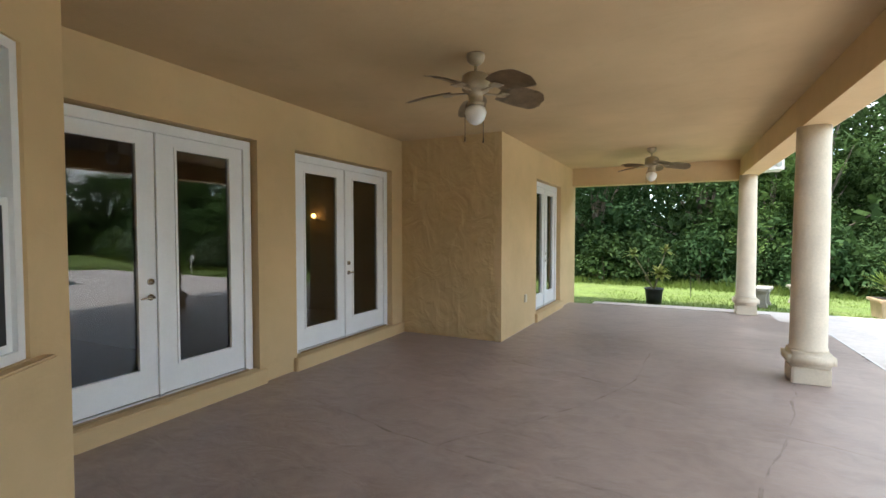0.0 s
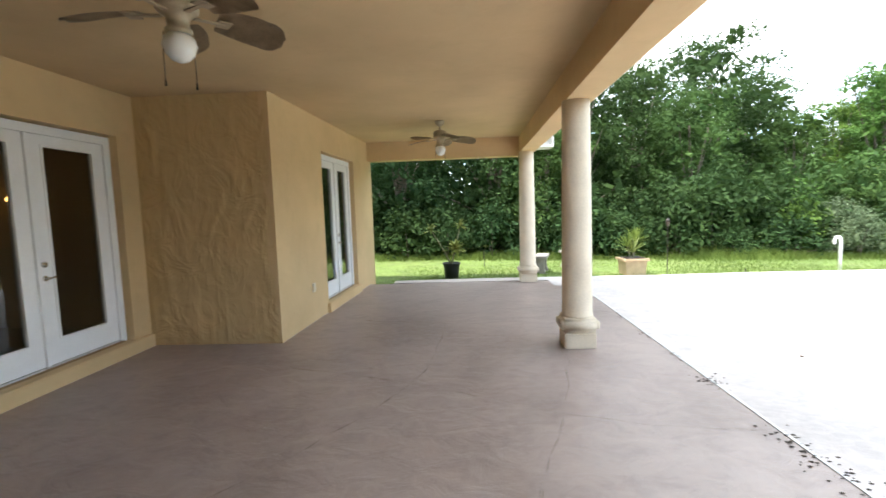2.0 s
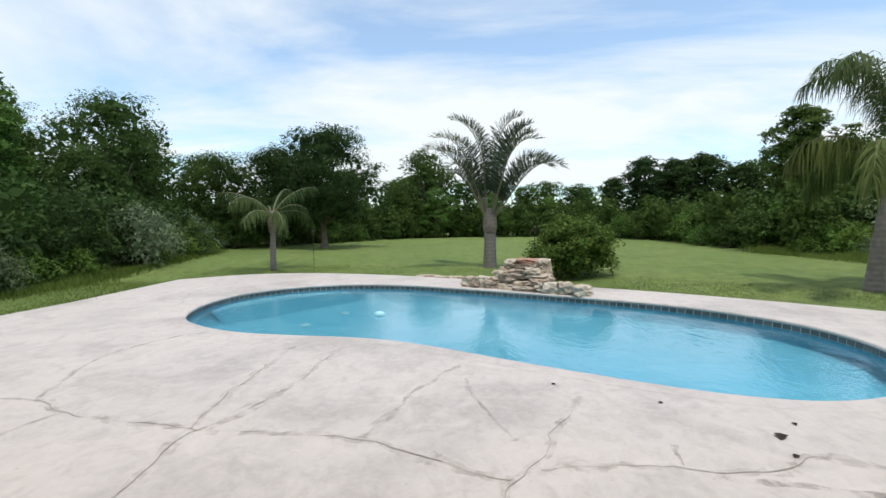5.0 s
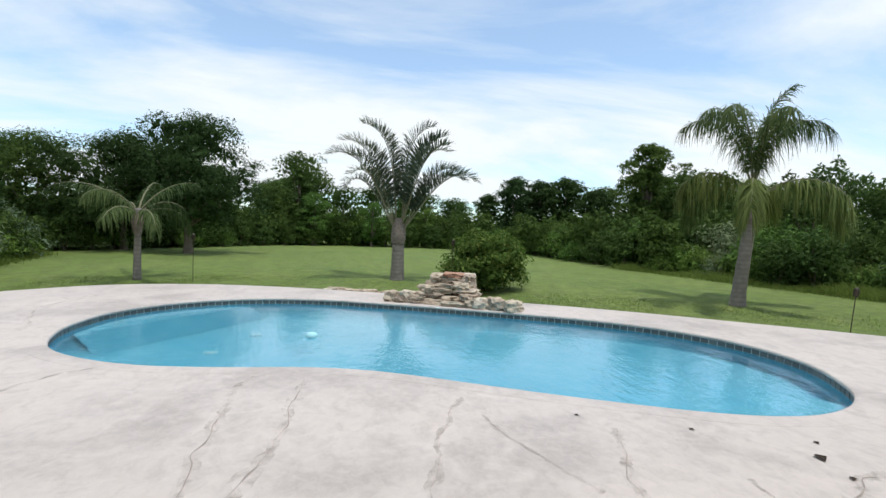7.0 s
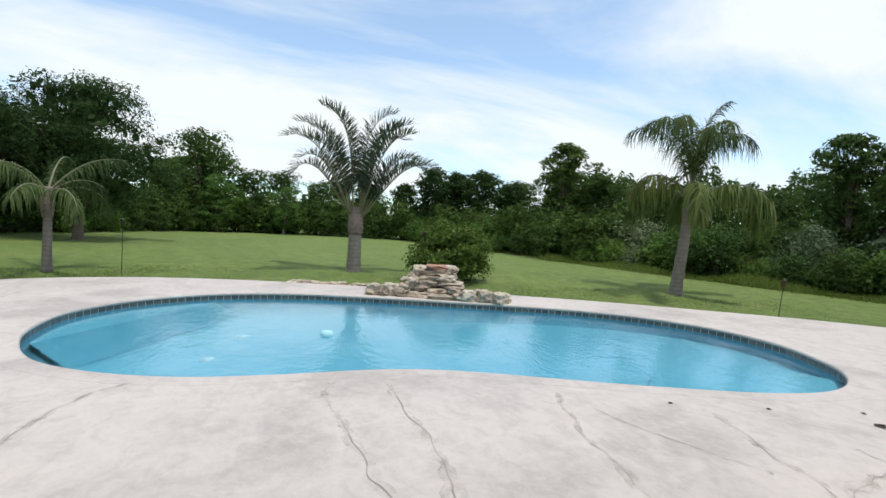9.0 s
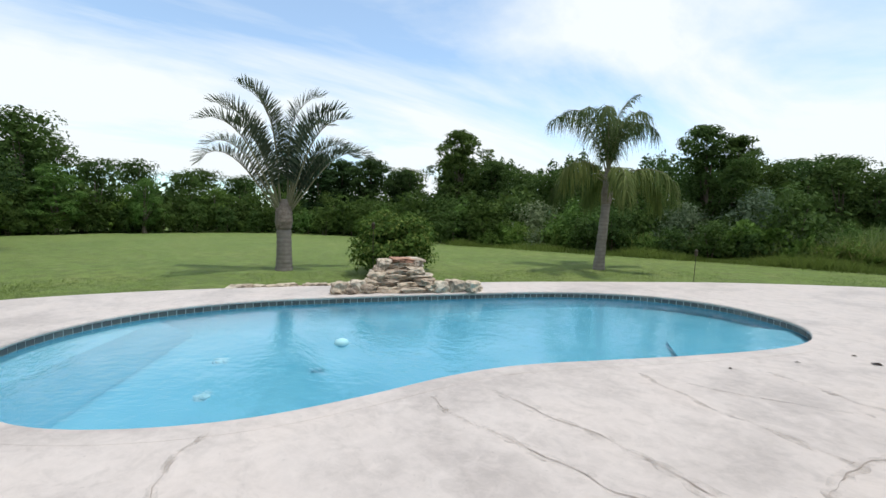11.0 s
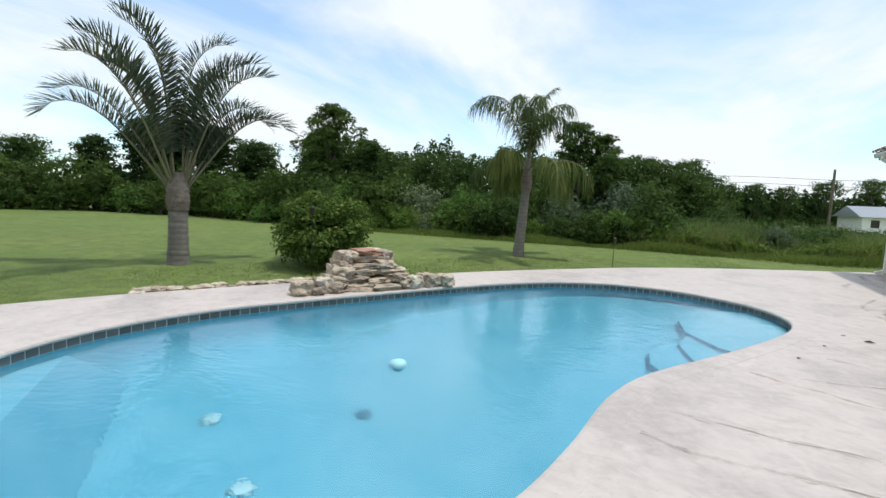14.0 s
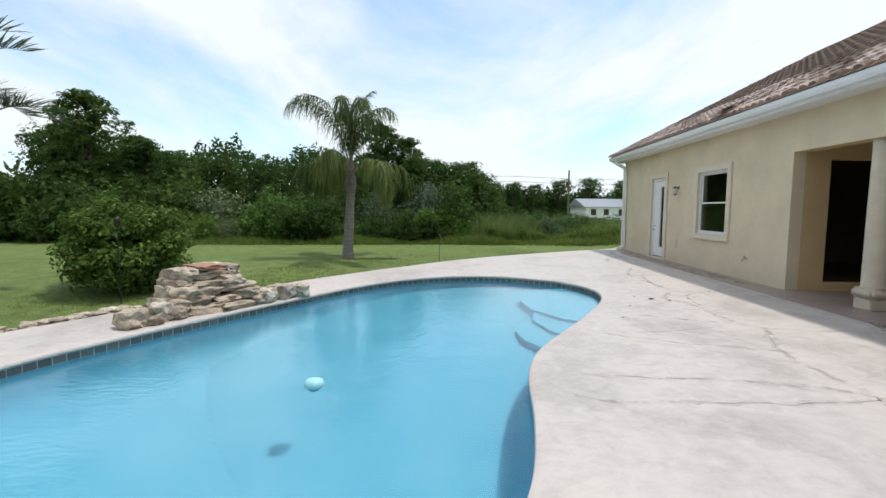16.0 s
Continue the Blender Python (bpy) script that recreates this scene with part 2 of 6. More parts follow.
a = Mat("stacked_stone", (0.40, 0.32, 0.24), 0.9)
inf = a.n.new("ShaderNodeObjectInfo")
base = a.ramp(inf.outputs["Random"], [(0.0, (0.31, 0.245, 0.19)), (0.35, (0.64, 0.54, 0.41)), (0.7, (0.45, 0.355, 0.265)), (1.0, (0.77, 0.69, 0.56))])
c = a.mix(a.ramp(a.noise(7, 6, 0.65), [(0.4, g(0.0)), (0.7, g(0.8))]), base, (0.15, 0.11, 0.08))
c = a.mix(a.ramp(a.noise(16, 5), [(0.55, g(0.0)), (0.7, g(0.6))]), c, (0.62, 0.56, 0.46))
a.set("Base Color", c)
a.bump(a.noise(14, 7, 0.65), 0.8, 0.03)
STONE = a.m
REDSTONE = speckled("red_stone", (0.40, 0.225, 0.15), 0.9, 0.35, 7, 30, 0.7, 0.02)

a = Mat("lawn", (0.12, 0.19, 0.04), 0.9)
patch = a.noise(0.22, 6, 0.6)
c = a.ramp(patch, [(0.3, (0.115, 0.19, 0.030)), (0.5, (0.175, 0.25, 0.045)), (0.72, (0.25, 0.295, 0.07))])
mow = a.noise(0.9, 3, 0.5, a.coords((0.12, 1.6, 1)))
c = a.mix(a.ramp(mow, [(0.42, g(0.0)), (0.62, g(0.45))]), c, (0.215, 0.305, 0.068))
bladef = a.noise(26, 6, 0.7)
c = a.mix(a.ramp(bladef, [(0.38, g(0.65)), (0.6, g(0.0))]), c, (0.075, 0.115, 0.022))
dry = a.noise(1.4, 5, 0.65)
c = a.mix(a.ramp(dry, [(0.54, g(0.0)), (0.72, g(0.45))]), c, (0.30, 0.28, 0.125))
mott = a.noise(2.6, 6, 0.7)
c = a.mix(a.ramp(mott, [(0.44, g(0.0)), (0.58, g(0.75))]), c, (0.105, 0.145, 0.032))
a.set("Base Color", c)
a.bump(bladef, 0.9, 0.05)
LAWN = a.m
a = Mat("roof_tile", (0.36, 0.22, 0.16), 0.85)
inf = a.n.new("ShaderNodeObjectInfo")
base = a.ramp(inf.outputs["Random"], [(0.0, (0.465, 0.365, 0.315)), (0.5, (0.50, 0.40, 0.35)), (1.0, (0.535, 0.44, 0.39))])
a.set("Base Color", a.mix(a.ramp(a.noise(9, 5), [(0.4, g(0.0)), (0.7, g(0.35))]), base, (0.38, 0.31, 0.275)))
a.bump(a.noise(40, 3), 0.3, 0.005)
ROOFTILE = a.m


def roof_rest():
    """The same fired clay for the joined tiles, varied from tile to tile."""
    b = Mat("roof_tile_rest", (0.4, 0.3, 0.26), 0.85)
    geo = b.n.new("ShaderNodeNewGeometry")
    tone = b.ramp(geo.outputs["Random Per Island"], [(0.0, (0.465, 0.365, 0.315)), (0.5, (0.50, 0.40, 0.35)), (1.0, (0.535, 0.44, 0.39))])
    b.set("Base Color", b.mix(b.ramp(b.noise(9, 5), [(0.4, g(0.0)), (0.7, g(0.35))]), tone, (0.38, 0.31, 0.275)))
    return b.m


ROOFREST = roof_rest()

# ---- building blocks ----


def box(bm, x0, x1, y0, y1, z0, z1, m=None):
    vs = bmesh.ops.create_cube(bm, size=1, matrix=Matrix.Translation(((x0 + x1) / 2, (y0 + y1) / 2, (z0 + z1) / 2)) @ Matrix.Diagonal((abs(x1 - x0), abs(y1 - y0), abs(z1 - z0), 1)))["verts"]
    if m:
        bmesh.ops.transform(bm, matrix=m, verts=vs)
    return vs


def cyl(bm, r0, r1, z0, z1, seg=20, m=None, at=(0, 0)):
    vs = bmesh.ops.create_cone(bm, cap_ends=True, segments=seg, radius1=r0, radius2=r1, depth=z1 - z0, matrix=Matrix.Translation((at[0], at[1], (z0 + z1) / 2)))["verts"]
    if m:
        bmesh.ops.transform(bm, matrix=m, verts=vs)
    return vs


def lathe(bm, profile, seg=28, at=(0, 0, 0)):
    """A turned body from (radius, height) pairs."""
    rings = []
    for r, z in profile:
        rings.append([bm.verts.new((at[0] + r * math.cos(2 * math.pi * k / seg), at[1] + r * math.sin(2 * math.pi * k / seg), at[2] + z)) for k in range(seg)])
    for a_, b_ in zip(rings, rings[1:]):
        for k in range(seg):
            bm.faces.new((a_[k], a_[(k + 1) % seg], b_[(k + 1) % seg], b_[k]))
    bm.faces.new(rings[0][::-1])
    bm.faces.new(rings[-1])


def tube(bm, points, radii, seg=8):
    """A round bar along points."""
    rings = []
    pts = [Vector(p) for p in points]
    for k, p in enumerate(pts):
        way = (pts[min(k + 1, len(pts) - 1)] - pts[max(k - 1, 0)]).normalized()
        side = way.orthogonal().normalized() if abs(way.z) > 0.95 else way.cross(Vector((0, 0, 1))).normalized()
        over = side.cross(way)
        r = radii[k] if isinstance(radii, (list, tuple)) else radii
        rings.append([bm.verts.new(p + r * (math.cos(2 * math.pi * j / seg) * side + math.sin(2 * math.pi * j / seg) * over)) for j in range(seg)])
    for a_, b_ in zip(rings, rings[1:]):
        for j in range(seg):
            bm.faces.new((a_[j], b_[j], b_[(j + 1) % seg], a_[(j + 1) % seg]))
    bm.faces.new(rings[0])
    bm.faces.new(rings[-1][::-1])


def finish(bm, name, material, smooth=False, bevel=0.0, seg=2, turn=True):
    if bevel:
        bmesh.ops.bevel(bm, geom=bm.edges[:], offset=bevel, segments=seg, affect="EDGES", clamp_overlap=True)
    if turn:
        bmesh.ops.recalc_face_normals(bm, faces=bm.faces[:])
    me = bpy.data.meshes.new(name)
    bm.to_mesh(me)
    bm.free()
    me.materials.append(material)
    if smooth:
        me.polygons.foreach_set("use_smooth", [True] * len(me.polygons))
    return me


def part(name, bm, material, parent, label="", smooth=False, bevel=0.0, turn=True):
    ob = new(name, finish(bm, name, material, smooth, bevel, turn=turn))
    ob.parent = parent
    if label:
        tagged(ob, label)
    return ob


def thing(name, label, category, m=None, group="", kind=""):
    ob = new(name)
    ob.empty_display_size = 0.1
    if m:
        ob.matrix_basis = m
    return tagged(ob, label, category, group, kind)


def solid(name, bm, material, label, category="", kind="", smooth=False, bevel=0.0, m=None, group="", turn=True):
    ob = new(name, finish(bm, name, material, smooth, bevel, turn=turn))
    if m:
        ob.matrix_basis = m
    return tagged(ob, label, category, group, kind)


def np_mesh(name, verts, quads, material, smooth=False):
    """A mesh of quads from arrays that code has worked out."""
    me = bpy.data.meshes.new(name)
    me.vertices.add(len(verts))
    me.vertices.foreach_set("co", np.asarray(verts, np.float32).ravel())
    nf = len(quads)
    me.loops.add(nf * 4)
    me.loops.foreach_set("vertex_index", np.asarray(quads, np.int32).ravel())
    me.polygons.add(nf)
    me.polygons.foreach_set("loop_start", np.arange(nf, dtype=np.int32) * 4)
    me.materials.append(material)
    me.update(calc_edges=True)
    if smooth:
        me.polygons.foreach_set("use_smooth", [True] * nf)
    return me


def holed_wall(bm, u0, u1, z0, z1, d0, d1, holes, along="y", m=None):
    """A wall along one axis, from depth d0 to d1, with rectangular holes (u0, u1, z0, z1)."""
    us = sorted({u0, u1, *[h[0] for h in holes], *[h[1] for h in holes]})
    for a_, b_ in zip(us, us[1:]):
        cut = sorted([(h[2], h[3]) for h in holes if h[0] <= a_ + 1e-6 and h[1] >= b_ - 1e-6])
        z = z0
        for lo, hi in cut + [(z1, z1)]:
            if lo - z > 1e-4:
                if along == "y":
                    box(bm, d0, d1, a_, b_, z, lo, m)
                else:
                    box(bm, a_, b_, d0, d1, z, lo, m)
            z = hi
    bmesh.ops.remove_doubles(bm, verts=bm.verts[:], dist=1e-4)


def spline(points, per=10, closed=True):
    """Points along a Catmull-Rom curve."""
    out, n = [], len(points)
    for k in range(n if closed else n - 1):
        p = [Vector(points[(k + j) % n] if closed else points[min(max(k + j, 0), n - 1)]) for j in (-1, 0, 1, 2)]
        for s in range(per):
            t = s / per
            out.append(0.5 * (2 * p[1] + (p[2] - p[0]) * t + (2 * p[0] - 5 * p[1] + 4 * p[2] - p[3]) * t * t + (3 * p[1] - p[0] - 3 * p[2] + p[3]) * t ** 3))
    if not closed:
        out.append(Vector(points[-1]))
    return out

# ---- ground, deck, pool ----
POOL = spline([(10.36, 9.2, 0), (11.2, 9.33, 0), (12.2, 9.2, 0), (13.1, 8.62, 0), (13.68, 7.75, 0), (13.9, 6.75, 0), (13.75, 5.5, 0), (13.35, 4.45, 0), (12.65, 2.95, 0), (11.9, 1.45, 0), (11.25, 0.3, 0), (10.35, -0.75, 0), (9.2, -1.4, 0), (8.0, -1.42, 0), (7.0, -0.9, 0), (6.47, -0.3, 0), (6.24, 0.5, 0), (6.4, 1.4, 0), (6.93, 2.55, 0), (7.45, 3.5, 0), (7.85, 4.2, 0), (8.13, 4.8, 0), (8.3, 5.5, 0), (8.39, 6.5, 0), (8.56, 7.4, 0), (8.95, 8.2, 0), (9.52, 8.82, 0)], 7)
DECKEDGE = spline([(14.75, 12.58, 0), (16.1, 11.1, 0), (16.45, 9.0, 0), (15.95, 6.6, 0), (14.95, 4.25, 0), (13.0, 0.3, 0), (11.85, -1.55, 0), (10.7, -3.1, 0), (9.3, -4.9, 0), (7.4, -6.7, 0), (5.3, -8.3, 0), (2.6, -10.2, 0)], 6, closed=False)
EDGE_XY = np.array([(p.x, p.y) for p in DECKEDGE])


def lawn_rise(x, y):
    """Height of the lawn: it climbs gently away from the deck on the garden's east and south sides."""
    x, y = np.asarray(x, float), np.asarray(y, float)
    near = np.full(x.shape, 1e9)
    for ex, ey in EDGE_XY:
        near = np.minimum(near, np.hypot(x - ex, y - ey))
    a_ = np.clip((near - 0.5) / 4.0, 0, 1)
    b_ = np.clip((x - 12.5) / 4.0, 0, 1)
    b_ = np.where(y > 9, b_, 1.0)
    beyond = np.clip((x - np.interp(y, EDGE_XY[::-1, 1], EDGE_XY[::-1, 0])) / 0.8, 0, 1)
    beyond = np.where(y < -10.2, 1.0, np.where(y > 12.6, 1.0, beyond))
    return -0.07 + 0.15 * beyond * b_ * a_ * a_ * (3 - 2 * a_)


def lawn_z(x, y):
    return float(lawn_rise(np.array([x]), np.array([y]))[0])


def grown(loop, d):
    """A closed loop moved outwards by d."""
    n, out = len(loop), []
    area = sum(loop[k].x * loop[(k + 1) % n].y - loop[(k + 1) % n].x * loop[k].y for k in range(n))
    s = 1 if area > 0 else -1
    for k in range(n):
        t = (loop[(k + 1) % n] - loop[k - 1]).normalized()
        out.append(loop[k] + s * d * Vector((t.y, -t.x, 0)))
    return out


def sheet(loops, z):
    """A flat filled sheet between an outer loop and its holes."""
    bm = bmesh.new()
    edges = []
    for loop in loops:
        vs = [bm.verts.new((p[0], p[1], z)) for p in loop]
        edges += [bm.edges.new((vs[k], vs[(k + 1) % len(vs)])) for k in range(len(vs))]
    bmesh.ops.triangle_fill(bm, use_beauty=True, use_dissolve=False, edges=edges)
    for f in bm.faces:
        if f.normal.z < 0:
            f.normal_flip()
    return bm


def thicken(bm, depth):
    r = bmesh.ops.extrude_face_region(bm, geom=bm.faces[:])
    bmesh.ops.translate(bm, vec=(0, 0, -depth), verts=[v for v in r["geom"] if isinstance(v, bmesh.types.BMVert)])


def lawn():
    """The lawn as a sheet of metre squares round the pool, carried on to the horizon."""
    xs, ys = np.arange(-45, 75), np.arange(-60, 50)
    gx, gy = np.meshgrid(xs, ys, indexing="ij")
    top = lawn_rise(gx, gy)
    V = np.stack([gx, gy, top], -1).reshape(-1, 3).tolist()
    keep = np.array([(p.x, p.y) for p in POOL])
    nx, ny = len(xs), len(ys)
    Q = []
    for i in range(nx - 1):
        for j in range(ny - 1):
            if 3 < xs[i] < 17 and -5 < ys[j] < 12:
                cx, cy = xs[i] + 0.5, ys[j] + 0.5
                x1, y1, x2, y2 = keep[:, 0], keep[:, 1], np.roll(keep[:, 0], -1), np.roll(keep[:, 1], -1)
                over = (y1 > cy) != (y2 > cy)
                hits = (cx < (x2 - x1) * (cy - y1) / np.where(y2 == y1, 1e-9, y2 - y1) + x1) & over
                if hits.sum() % 2 or np.hypot(x1 - cx, y1 - cy).min() < 1.1:
                    continue
            a_ = i * ny + j
            Q.append((a_, a_ + ny, a_ + ny + 1, a_ + 1))
    ring = [i * ny for i in range(nx)] + [(nx - 1) * ny + j for j in range(1, ny)] + [i * ny + ny - 1 for i in range(nx - 2, -1, -1)] + [j for j in range(ny - 2, 0, -1)]
    st = len(V)
    for k in ring:
        V.append([15 + (V[k][0] - 15) * 16, -5 + (V[k][1] + 5) * 16, V[k][2]])
    for k in range(len(ring)):
        k2 = (k + 1) % len(ring)
        Q.append((ring[k], st + k, st + k2, ring[k2]))
    return np_mesh("ground", V, Q, LAWN, smooth=True)


tagged(new("ground", lawn()), "mown green lawn with dry patches reaching to the woods", "ground", "", "structure")

outer = [Vector((-1.0, 12.35, 0)), *[Vector((x, 12.4 + 0.05 * math.sin(x), 0)) for x in range(1, 13, 2)], *DECKEDGE, Vector((2.3, -10.3, 0)), Vector((2.3, -9.6, 0)), Vector((3.03, -9.6, 0)), Vector((3.03, 11.2, 0)), Vector((2.5, 11.2, 0)), Vector((2.5, 12.0, 0)), Vector((-1.0, 12.0, 0))]
bm = sheet([outer, grown(POOL, 0.24)], 0.0)
thicken(bm, 0.12)
deck = solid("pool_deck", bm, DECK, "pale pinkish stamped concrete pool deck with dark seams", "pool deck", "structure")
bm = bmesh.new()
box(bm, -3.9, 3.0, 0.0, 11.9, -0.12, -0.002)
# walk along the house: the dark porch concrete also stands in for wall shade
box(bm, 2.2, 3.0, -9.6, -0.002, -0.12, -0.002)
porch_floor = solid("porch_floor", bm, PORCH, "brown-grey stained concrete porch floor, its strip beside the house coloured dark for shade", "floor", "structure")
bm = bmesh.new()
box(bm, 3.003, 3.028, -9.55, 11.19, -0.08, 0.004)
solid("expansion_joint", bm, STRIP, "pale expansion joint strip between porch floor and deck", "joint", "structure")

# seams that wander over the deck and the porch floor


def seam(points, width, parent, material=None, lift=0.0035, broken=True):
    pts = spline([(x, y, 0) for x, y in points], 14, closed=False)
    bm = bmesh.new()
    prev = None
    for k, p in enumerate(pts):
        t = (pts[min(k + 1, len(pts) - 1)] - pts[max(k - 1, 0)]).normalized()
        s = Vector((t.y, -t.x, 0))
        jig = 0.05 * (noise.noise(p * 2.3) + 0.6 * noise.noise(p * 7.0))
        w = width * 0.8 * (0.25 + 1.2 * abs(noise.noise(p * 3.1 + Vector((9, 2, 0)))) + 0.3 * random.random())
        if broken and noise.noise(p * 1.7 + Vector((3, 8, 1))) < -0.12:
            w = 0.0012
        c = p + s * jig
        pair = [bm.verts.new(c + s * w + Vector((0, 0, lift))), bm.verts.new(c - s * w + Vector((0, 0, lift)))]
        if prev:
            bm.faces.new((prev[0], prev[1], pair[1], pair[0]))
        prev = pair
    part("seam", bm, material or SEAM, parent)


DECK_SEAMS = [
    ([(5.8, 7.75), (5.56, 7.25), (5.46, 6.7), (5.4, 6.25), (5.31, 5.9), (5.31, 5.25), (5.25, 4.55), (5.06, 4.12), (4.88, 3.78), (4.75, 3.38)], 0.019),
    ([(4.3, 5.77), (4.76, 5.82), (5.22, 5.88), (5.66, 5.66), (6.37, 5.52), (7.1, 5.47), (7.9, 5.45)], 0.018),
    ([(4.2, 7.3), (5.12, 7.37), (5.56, 7.23)], 0.014),
    ([(4.2, 3.5), (4.75, 3.36), (5.1, 3.16), (5.56, 2.98), (5.97, 2.76), (6.2, 2.66)], 0.017),
    ([(4.9, 3.2), (4.98, 2.73), (4.99, 2.29), (4.92, 2.04), (5.0, 1.69), (5.18, 1.28), (5.07, 0.96), (4.76, 0.5), (4.7, -0.6)], 0.018),
    ([(5.27, 4.5), (5.81, 4.34), (6.21, 4.25), (7.1, 3.85)], 0.011),
    ([(5.3, 2.21), (5.01, 2.23)], 0.010),
    ([(6.64, 3.79), (5.8, 3.55), (5.3, 3.3)], 0.009),
    ([(5.31, 5.9), (6.09, 6.06), (6.53, 6.03), (6.85, 6.04), (7.4, 6.08), (7.98, 6.0)], 0.015),
    ([(5.8, 7.75), (6.6, 8.15), (7.5, 8.3), (8.19, 8.04), (8.5, 7.75)], 0.010),
    ([(4.7, -0.6), (4.75, -1.9), (4.1, -3.6)], 0.012),
    ([(3.1, 3.72), (3.6, 3.55), (4.2, 3.5)], 0.012),
    ([(5.8, 7.75), (6.0, 9.4), (6.8, 11.0)], 0.010),
    ([(11.0, 9.9), (12.6, 10.6), (14.2, 10.4)], 0.010),
]
for pts_, w_ in DECK_SEAMS:
    seam(pts_, w_ * 0.4, deck, lift=0.005)
    seam(pts_, w_ * 5.5, deck, SEAMSTAIN, 0.0025, False)
for pts_, w_ in ((((-1.2, 6.4), (0.2, 5.9), (1.6, 5.2), (3.0, 4.9)), 0.007), (((1.0, 3.6), (1.5, 5.2), (1.9, 6.9)), 0.006), (((-2.6, 4.2), (-1.0, 3.8), (1.0, 3.6), (3.0, 2.6)), 0.007), (((-1.4, 8.6), (0.4, 8.3), (2.9, 8.8)), 0.007), (((0.4, 8.3), (0.2, 5.9), (-1.0, 3.8)), 0.005)):
    seam(pts_, w_ * 0.7, porch_floor, lift=0.005)
    seam(pts_, w_ * 3, porch_floor, SEAMSTAIN, 0.0025, False)
# dark brown stains on the deck; on the house strip it paints shade
STAIN_SHADE = stain("dark_stain_shade", (0.17, 0.13, 0.10), 0.6)
for pts_, w_ in (([(3.15, -9.0), (3.3, -7.6), (3.45, -6.4), (3.25, -5.2)], 0.16), ([(3.2, -6.9), (3.9, -6.3), (4.3, -5.2)], 0.10), ([(3.15, -4.2), (3.2, -2.6), (3.15, -0.8)], 0.07), ([(3.6, 0.2), (4.6, 0.9), (4.9, 2.2)], 0.07), ([(3.5, -2.8), (4.4, -2.0), (4.7, -0.6)], 0.06)):
    seam(pts_, w_, deck, STAIN_SHADE, 0.0022, False)
# uneven darkening along the house strip, painted for the wall's shade
for pts_, w_ in (([(2.5, -8.8), (2.6, -6.0), (2.55, -3.0), (2.6, -0.6)], 0.22), ([(2.85, -8.0), (2.8, -5.0), (2.85, -2.0)], 0.10)):
    seam(pts_, w_, porch_floor, STAIN_SHADE, 0.0022, False)
# dirt and weeds caught along the joint
bm = bmesh.new()
rj = random.Random(8)
for y0_, n_, sp in ((5.9, 50, 0.25), (4.6, 70, 0.45), (3.5, 160, 0.5), (7.4, 24, 0.3), (8.6, 20, 0.4), (6.6, 16, 0.2)):
    for k in range(n_):
        x_, y_ = 2.99 + rj.gauss(0, 0.035 + 0.03 * (n_ > 30)), y0_ + rj.gauss(0, sp * 0.5)
        s_ = rj.uniform(0.003, 0.013)
        bmesh.ops.create_icosphere(bm, subdivisions=1, radius=s_, matrix=Matrix.Translation((x_, y_, 0.003)) @ Matrix.Diagonal((1.6, 1.0, 0.22, 1)))
tagged(new("joint_dirt", finish(bm, "joint_dirt", SOIL)), "dark dirt and dead weeds along the joint", "dirt", "", "stuff")


pool = thing("swimming_pool", "kidney-shaped swimming pool with pale blue plaster and dark waterline tiles", "pool")
# coping: a rounded lip standing a little proud of the deck
prof = [(0.25, -0.05), (0.25, 0.0015), (0.015, 0.0015), (-0.012, -0.006), (-0.022, -0.028), (-0.012, -0.052), (0.02, -0.06)]
rings = [[Vector((p.x, p.y, z)) for p in grown(POOL, d)] for d, z in prof]
bm = bmesh.new()
vr = [[bm.verts.new(p) for p in r] for r in rings]
n = len(POOL)
for a_, b_ in zip(vr, vr[1:] + vr[:1]):
    for k in range(n):
        bm.faces.new((a_[k], a_[(k + 1) % n], b_[(k + 1) % n], b_[k]))
part("coping", bm, DECK, pool, "beige concrete coping with a rounded lip")


# basin: sloped walls and floor
steps_ = [(0.02, -0.055), (0.02, -0.22), (0.0, -0.9), (-0.25, -1.3), (-0.6, -1.45)]
bm = bmesh.new()
vr = [[bm.verts.new((p.x, p.y, z)) for p in grown(POOL, d)] for d, z in steps_]
for a_, b_ in zip(vr, vr[1:]):
    for k in range(n):
        bm.faces.new((a_[k], a_[(k + 1) % n], b_[(k + 1) % n], b_[k]))
bmesh.ops.triangle_fill(bm, use_beauty=True, edges=[e for e in bm.edges if e.is_boundary and all(v.co.z < -1.4 for v in e.verts)])
part("basin", bm, PLASTER, pool, smooth=True)


